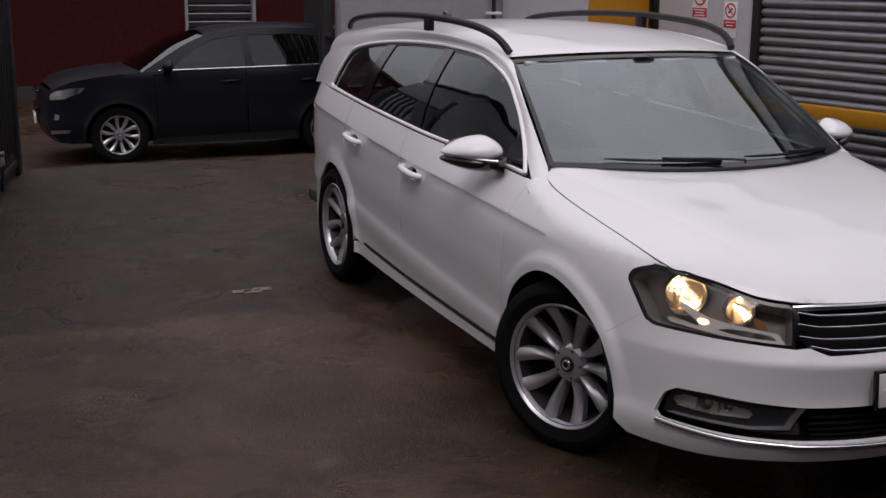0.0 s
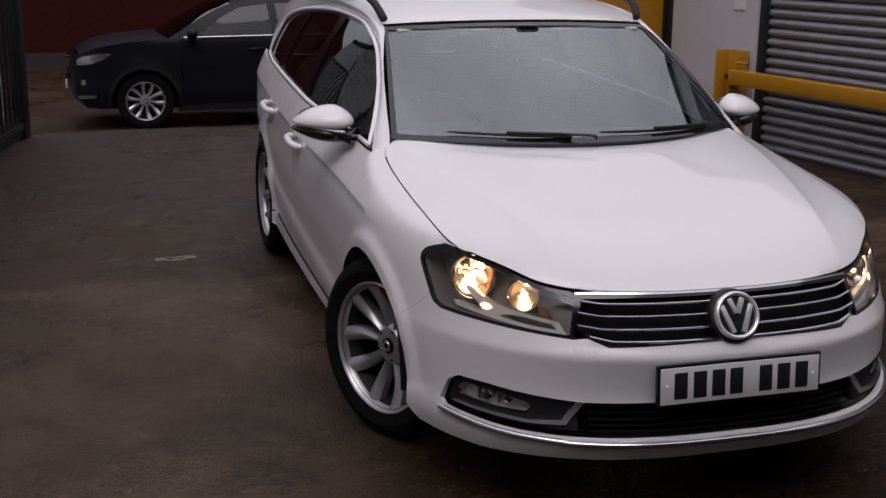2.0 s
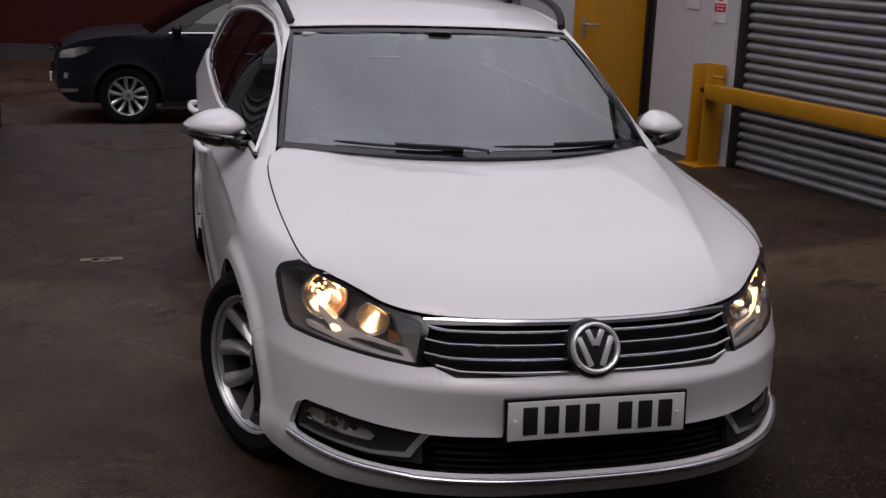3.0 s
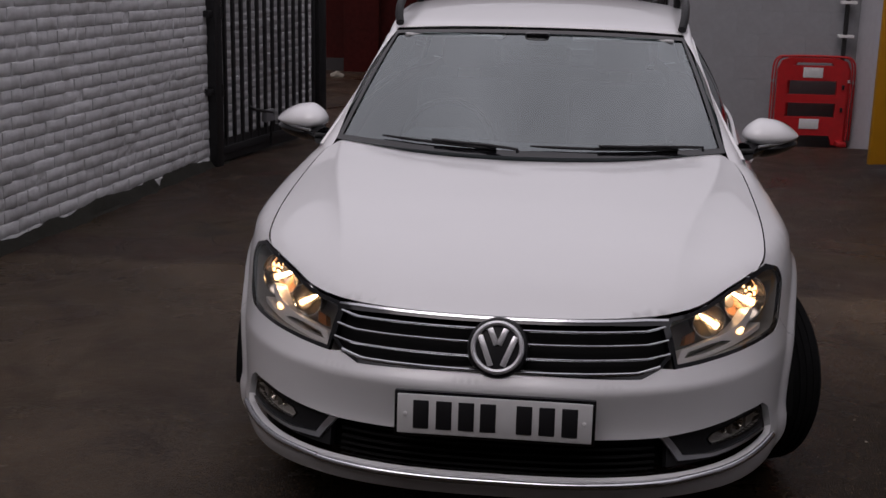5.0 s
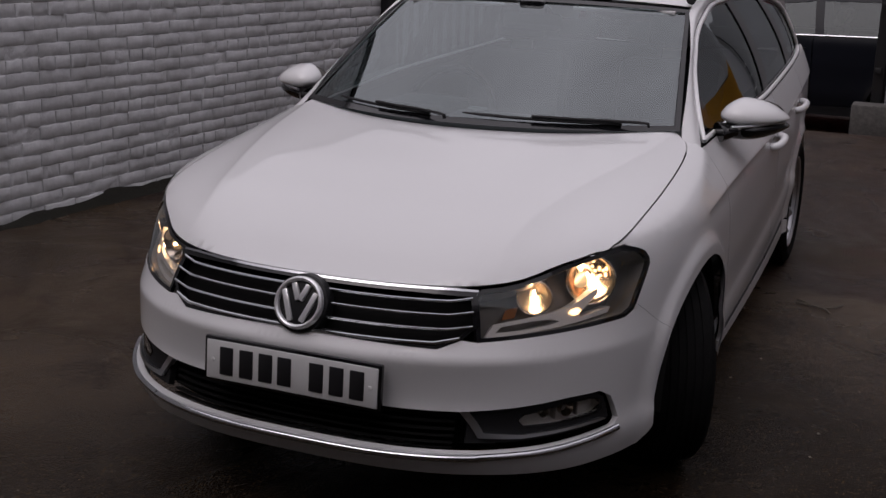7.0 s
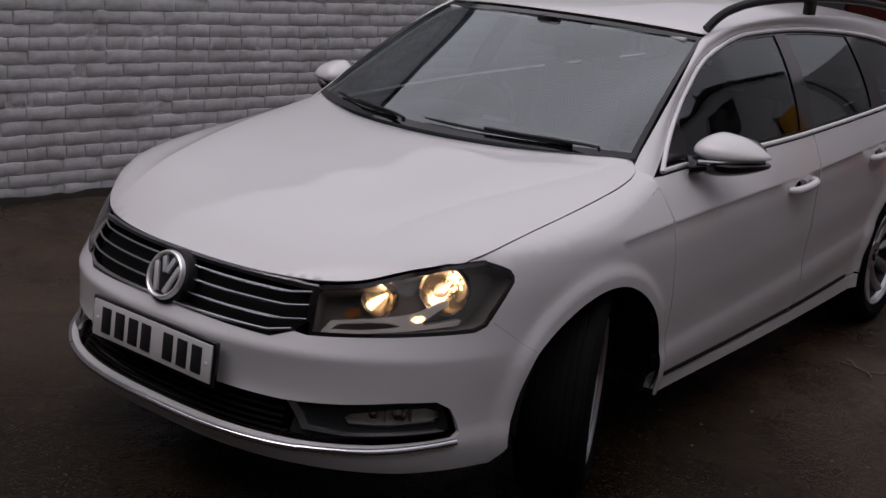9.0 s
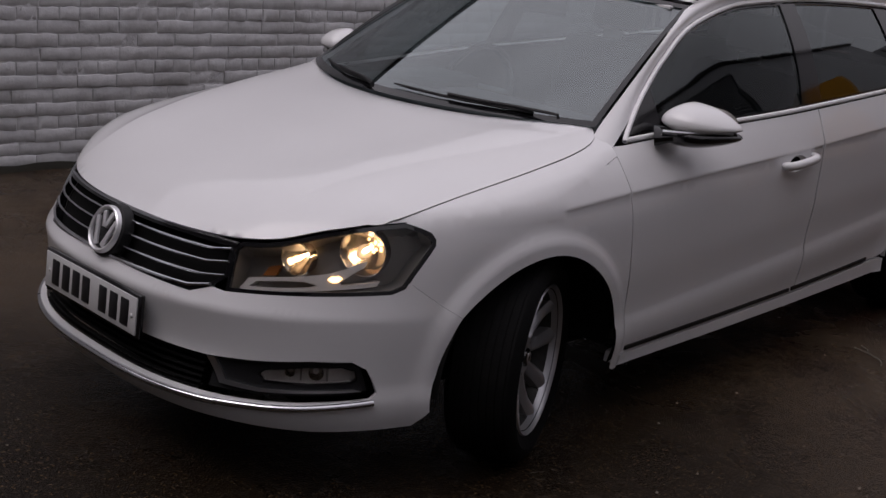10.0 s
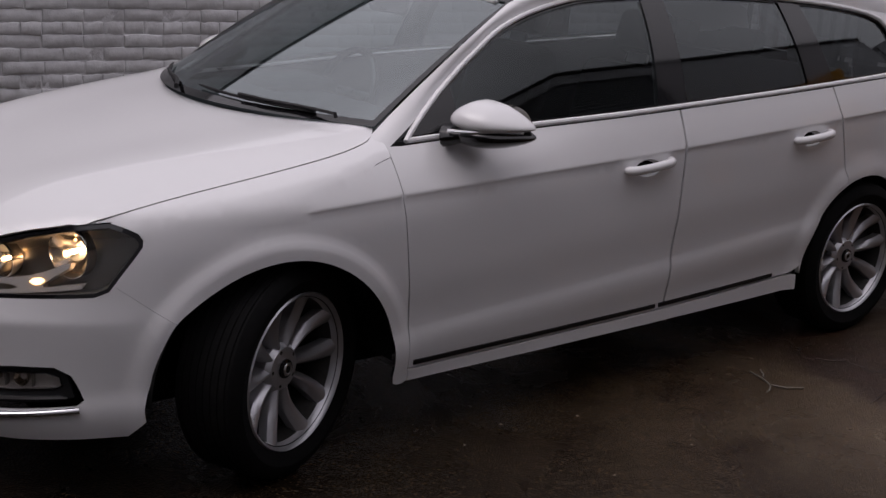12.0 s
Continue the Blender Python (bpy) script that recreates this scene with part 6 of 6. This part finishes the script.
    across("windscreen", [(0.30, 1.12), (0.55, 1.27), (0.85, 1.44), (1.10, 1.545)], 0.03, 0.16, FAR_GLASS, "sloping windscreen").visible_shadow = False
    across("roof", [(1.10, 1.545), (1.4, 1.60), (2.0, 1.63), (2.7, 1.61), (3.2, 1.55), (3.42, 1.47)], 0.05, 0.0, GREY_CAR)
    across("tailgate", [(3.42, 1.47), (3.56, 1.16), (3.60, 0.8), (3.52, 0.4), (3.3, 0.28)], 0.0, -0.08, GREY_CAR)
    lamp = [(-0.80, 0.80), (-0.64, 0.815), (-0.46, 0.88), (-0.38, 0.95), (-0.53, 0.945), (-0.73, 0.905), (-0.79, 0.87)]
    for ob in twin("headlamp", panel(skin, lamp, (), 0.03, lift=0.006, flange=0.02), REFLECTOR, "pale swept-back headlamp"):
        pass
    twin("headlamp_lens", panel(skin, lamp, (), 0.03, lift=0.012), LENS)
    twin("fog_lamp", panel(skin, [(-0.76, 0.56), (-0.71, 0.56), (-0.70, 0.62), (-0.75, 0.63)], (), 0.03, lift=0.008, flange=0.02), REFLECTOR, "small round fog lamp")
    twin("chin_strip", panel(skin, [(-0.80, 0.385), (-0.60, 0.40), (-0.58, 0.435), (-0.80, 0.43)], (), 0.03, lift=0.012, flange=0.02), SATIN_CHROME, "bright strip low on the bumper")
    bm = bmesh.new()
    for z in (0.60, 0.655, 0.86):
        add_box(bm, -0.42, 0.42, -0.955, -0.90, z, z + 0.03, 0.006)
    part("grille", bm, GLOSS_BLACK, car, "black grille bars")
    part("number_plate", box(-0.26, 0.26, -0.97, -0.945, 0.46, 0.57, 0.004), PLATE, car, "plain white number plate")
    for sg in (1, -1):
        bm = bmesh.new()
        bmesh.ops.create_uvsphere(bm, u_segments=24, v_segments=14, radius=1)
        for v in bm.verts:
            v.co = Vector((sg * (1.02 + 0.11 * v.co.x), 0.62 + v.co.y * (0.09 if v.co.y < 0 else 0.04), 1.19 + 0.075 * v.co.z))
        mir = part("door_mirror", bm, GREY_CAR, car, "grey door mirror with black foot")
        part("mirror_foot", tube([(sg * 0.86, 0.60, 1.12), (sg * 0.96, 0.61, 1.13)], [0.05, 0.04], 10, 0.6), BLACK_PLASTIC, mir)
        for y in (1.40, 2.42):
            x = sg * (skin(y, 1.0)[0] + 0.022)
            part("door_handle", tube([(x - sg * 0.03, y - 0.11, 0.985), (x, y - 0.07, 0.99), (x, y + 0.07, 0.995), (x - sg * 0.03, y + 0.11, 0.995)], 0.015, 8), GREY_CAR, car)
        for cy, cz, r in arches:
            m = Matrix.Translation((sg * 0.50, cy, cz)) @ Euler((0, radians(-90), 0)).to_matrix().to_4x4() @ Matrix.Diagonal((1, 1, -sg, 1))
            bm = bmesh.new()
            add_lathe(bm, [(0.05, 0), (r + 0.01, 0.0), (r + 0.01, 0.36)], 36, m, (radians(-98), radians(98)))
            part("wheel_house", bm, DARK_INNER, car)
            m = Matrix.Translation((sg * 0.79, cy, 0.352)) @ Euler((0, sg * radians(90), 0)).to_matrix().to_4x4() @ Matrix.Rotation(0.15, 4, "Z")
            build_wheel(car, m, 10, 0.352, 0.238, 0.112)
    part("underbody", box(-0.70, 0.70, -0.6, 3.3, 0.24, 0.36, 0.02), DARK_INNER, car)
    part("cabin_floor", box(-0.78, 0.78, 0.4, 3.4, 0.37, 0.45, 0.02), DARK_INNER, car)
    part("dashboard", box(-0.7, 0.7, 0.35, 0.75, 0.75, 1.08, 0.05), CABIN, car)
    for x in (-0.37, 0.37):
        lean = Matrix.Translation((x, 1.62, 0.62)) @ Euler((radians(-15), 0, 0)).to_matrix().to_4x4()
        seat = part("front_seat", box(-0.24, 0.24, -0.07, 0.07, 0.0, 0.62, 0.06, lean), CLOTH, car)
        part("headrest", box(-0.13, 0.13, -0.05, 0.05, 0.65, 0.84, 0.045, lean), CLOTH, seat)
    part("rear_bench", box(-0.62, 0.62, 2.45, 2.62, 0.6, 1.25, 0.05), CLOTH, car)
    car.matrix_world = place
    return car


build_offroader(Matrix.Translation((-1.13, 9.96, -0.250)) @ Matrix.Rotation(radians(-92), 4, "Z") @ Matrix.Scale(0.85, 4))


# ---- laid pieces: bricks and blocks ----
def brick_mesh(name, w, h, d, seed, mat):
    r = random.Random(seed)
    bm = bmesh.new()
    nx = 4
    j = 1.0 if mat is PAINTED_BRICK else 0.25
    front = []
    for zi in (0, 1):
        front.append([(d + j * r.uniform(-0.003, 0.003), w * (i / nx - 0.5) + (r.uniform(-0.004, 0.004) if 0 < i < nx else 0), h * (zi - 0.5) + j * r.uniform(-0.005, 0.005)) for i in range(nx + 1)])
    b = 0.0042 if mat is PAINTED_BRICK else 0.0016
    vs = {}
    for zi in (0, 1):
        for i, p in enumerate(front[zi]):
            e = 0.0 if 0 < i < nx else (b if i == 0 else -b)
            vs["f", zi, i] = bm.verts.new((p[0], p[1] + e, p[2] + (b if zi == 0 else -b)))
            vs["m", zi, i] = bm.verts.new((p[0] - b, p[1], p[2]))
            vs["k", zi, i] = bm.verts.new((-0.012, p[1], p[2]))
    for i in range(nx):
        bm.faces.new((vs["f", 0, i], vs["f", 0, i + 1], vs["f", 1, i + 1], vs["f", 1, i]))
        for zi in (0, 1):
            for a, c in (("f", "m"), ("m", "k")):
                bm.faces.new((vs[a, zi, i], vs[a, zi, i + 1], vs[c, zi, i + 1], vs[c, zi, i]))
    for i in (0, nx):
        for a, c in (("f", "m"), ("m", "k")):
            bm.faces.new((vs[a, 0, i], vs[a, 1, i], vs[c, 1, i], vs[c, 0, i]))
    bmesh.ops.recalc_face_normals(bm, faces=bm.faces)
    me = bpy.data.meshes.new(name)
    bm.to_mesh(me)
    bm.free()
    me.materials.append(mat)
    if mat is PAINTED_BRICK:
        me.shade_smooth()
        me.set_sharp_from_angle(angle=radians(50))
    return me


BW, BH, JOINT = 0.232, 0.074, 0.0034
bricks = [brick_mesh("brick", BW - JOINT, BH - JOINT, 0.003, k, PAINTED_BRICK) for k in range(8)]
headers = [brick_mesh("brick", BW / 2 - JOINT, BH - JOINT, 0.003, 40 + k, PAINTED_BRICK) for k in range(4)]
rng = random.Random(11)
rest_v, rest_f = [], []
count = 0
for row in range(int(3.1 / BH)):
    z = 0.0 + BH * (row + 0.5)
    head = row % 4 == 3
    wdt = BW / 2 if head else BW
    a = -6.5 + (0.25 * BW if head else (row % 2) * BW / 2)
    while a < 6.85:
        me = rng.choice(headers if head else bricks)
        sag = 0.012 * noise.noise((a * 0.5, row * 0.15, 2))
        m = LEFT @ Matrix.Translation((rng.choice((-0.002, 0.0, 0.0005, 0.001, 0.001, 0.002, 0.005)), a, z + sag)) @ Euler((rng.uniform(-0.012, 0.012), rng.uniform(-0.02, 0.02), rng.uniform(-0.01, 0.01))).to_matrix().to_4x4()
        near = -1.1 < a < 2.4 and 0.0 < z < 1.35
        if near and count < 300:
            ob = new("brick", me)
            ob.parent = brick_wall
            ob.matrix_world = m
            count += 1
        else:
            k0 = len(rest_v)
            rest_v += [tuple(m @ v.co) for v in me.vertices]
            rest_f += [tuple(k0 + i for i in p.vertices) for p in me.polygons]
        a += wdt + rng.uniform(-0.004, 0.004)
me = bpy.data.meshes.new("brickwork")
me.from_pydata(rest_v, [], rest_f)
me.materials.append(PAINTED_BRICK)
me.shade_smooth()
me.set_sharp_from_angle(angle=radians(50))
ob = new("brickwork", me)
ob.parent = brick_wall
tagged(ob, kind="stuff")

CW, CH = 0.445, 0.222
blocks = [brick_mesh("block", CW - 0.004, CH - 0.004, 0.0006, 80 + k, SHADED_BLOCK) for k in range(4)]
halves = [brick_mesh("block", CW / 2 - 0.004, CH - 0.004, 0.0006, 90 + k, SHADED_BLOCK) for k in range(2)]
TURN_BACK = Matrix.Rotation(radians(-90), 4, "Z")
for row in range(14):
    x = 0.0
    z = -0.12 + CH * (row + 0.5)
    first = row % 2
    while x < 1.80:
        half = first or x + CW > 1.93
        w = CW / 2 if half else CW
        first = 0
        ob = new("block", rng.choice(halves if half else blocks))
        ob.parent = back_wall
        ob.matrix_world = BACK @ Matrix.Translation((x + w / 2, rng.uniform(-0.001, 0.001), z)) @ TURN_BACK
        x += w
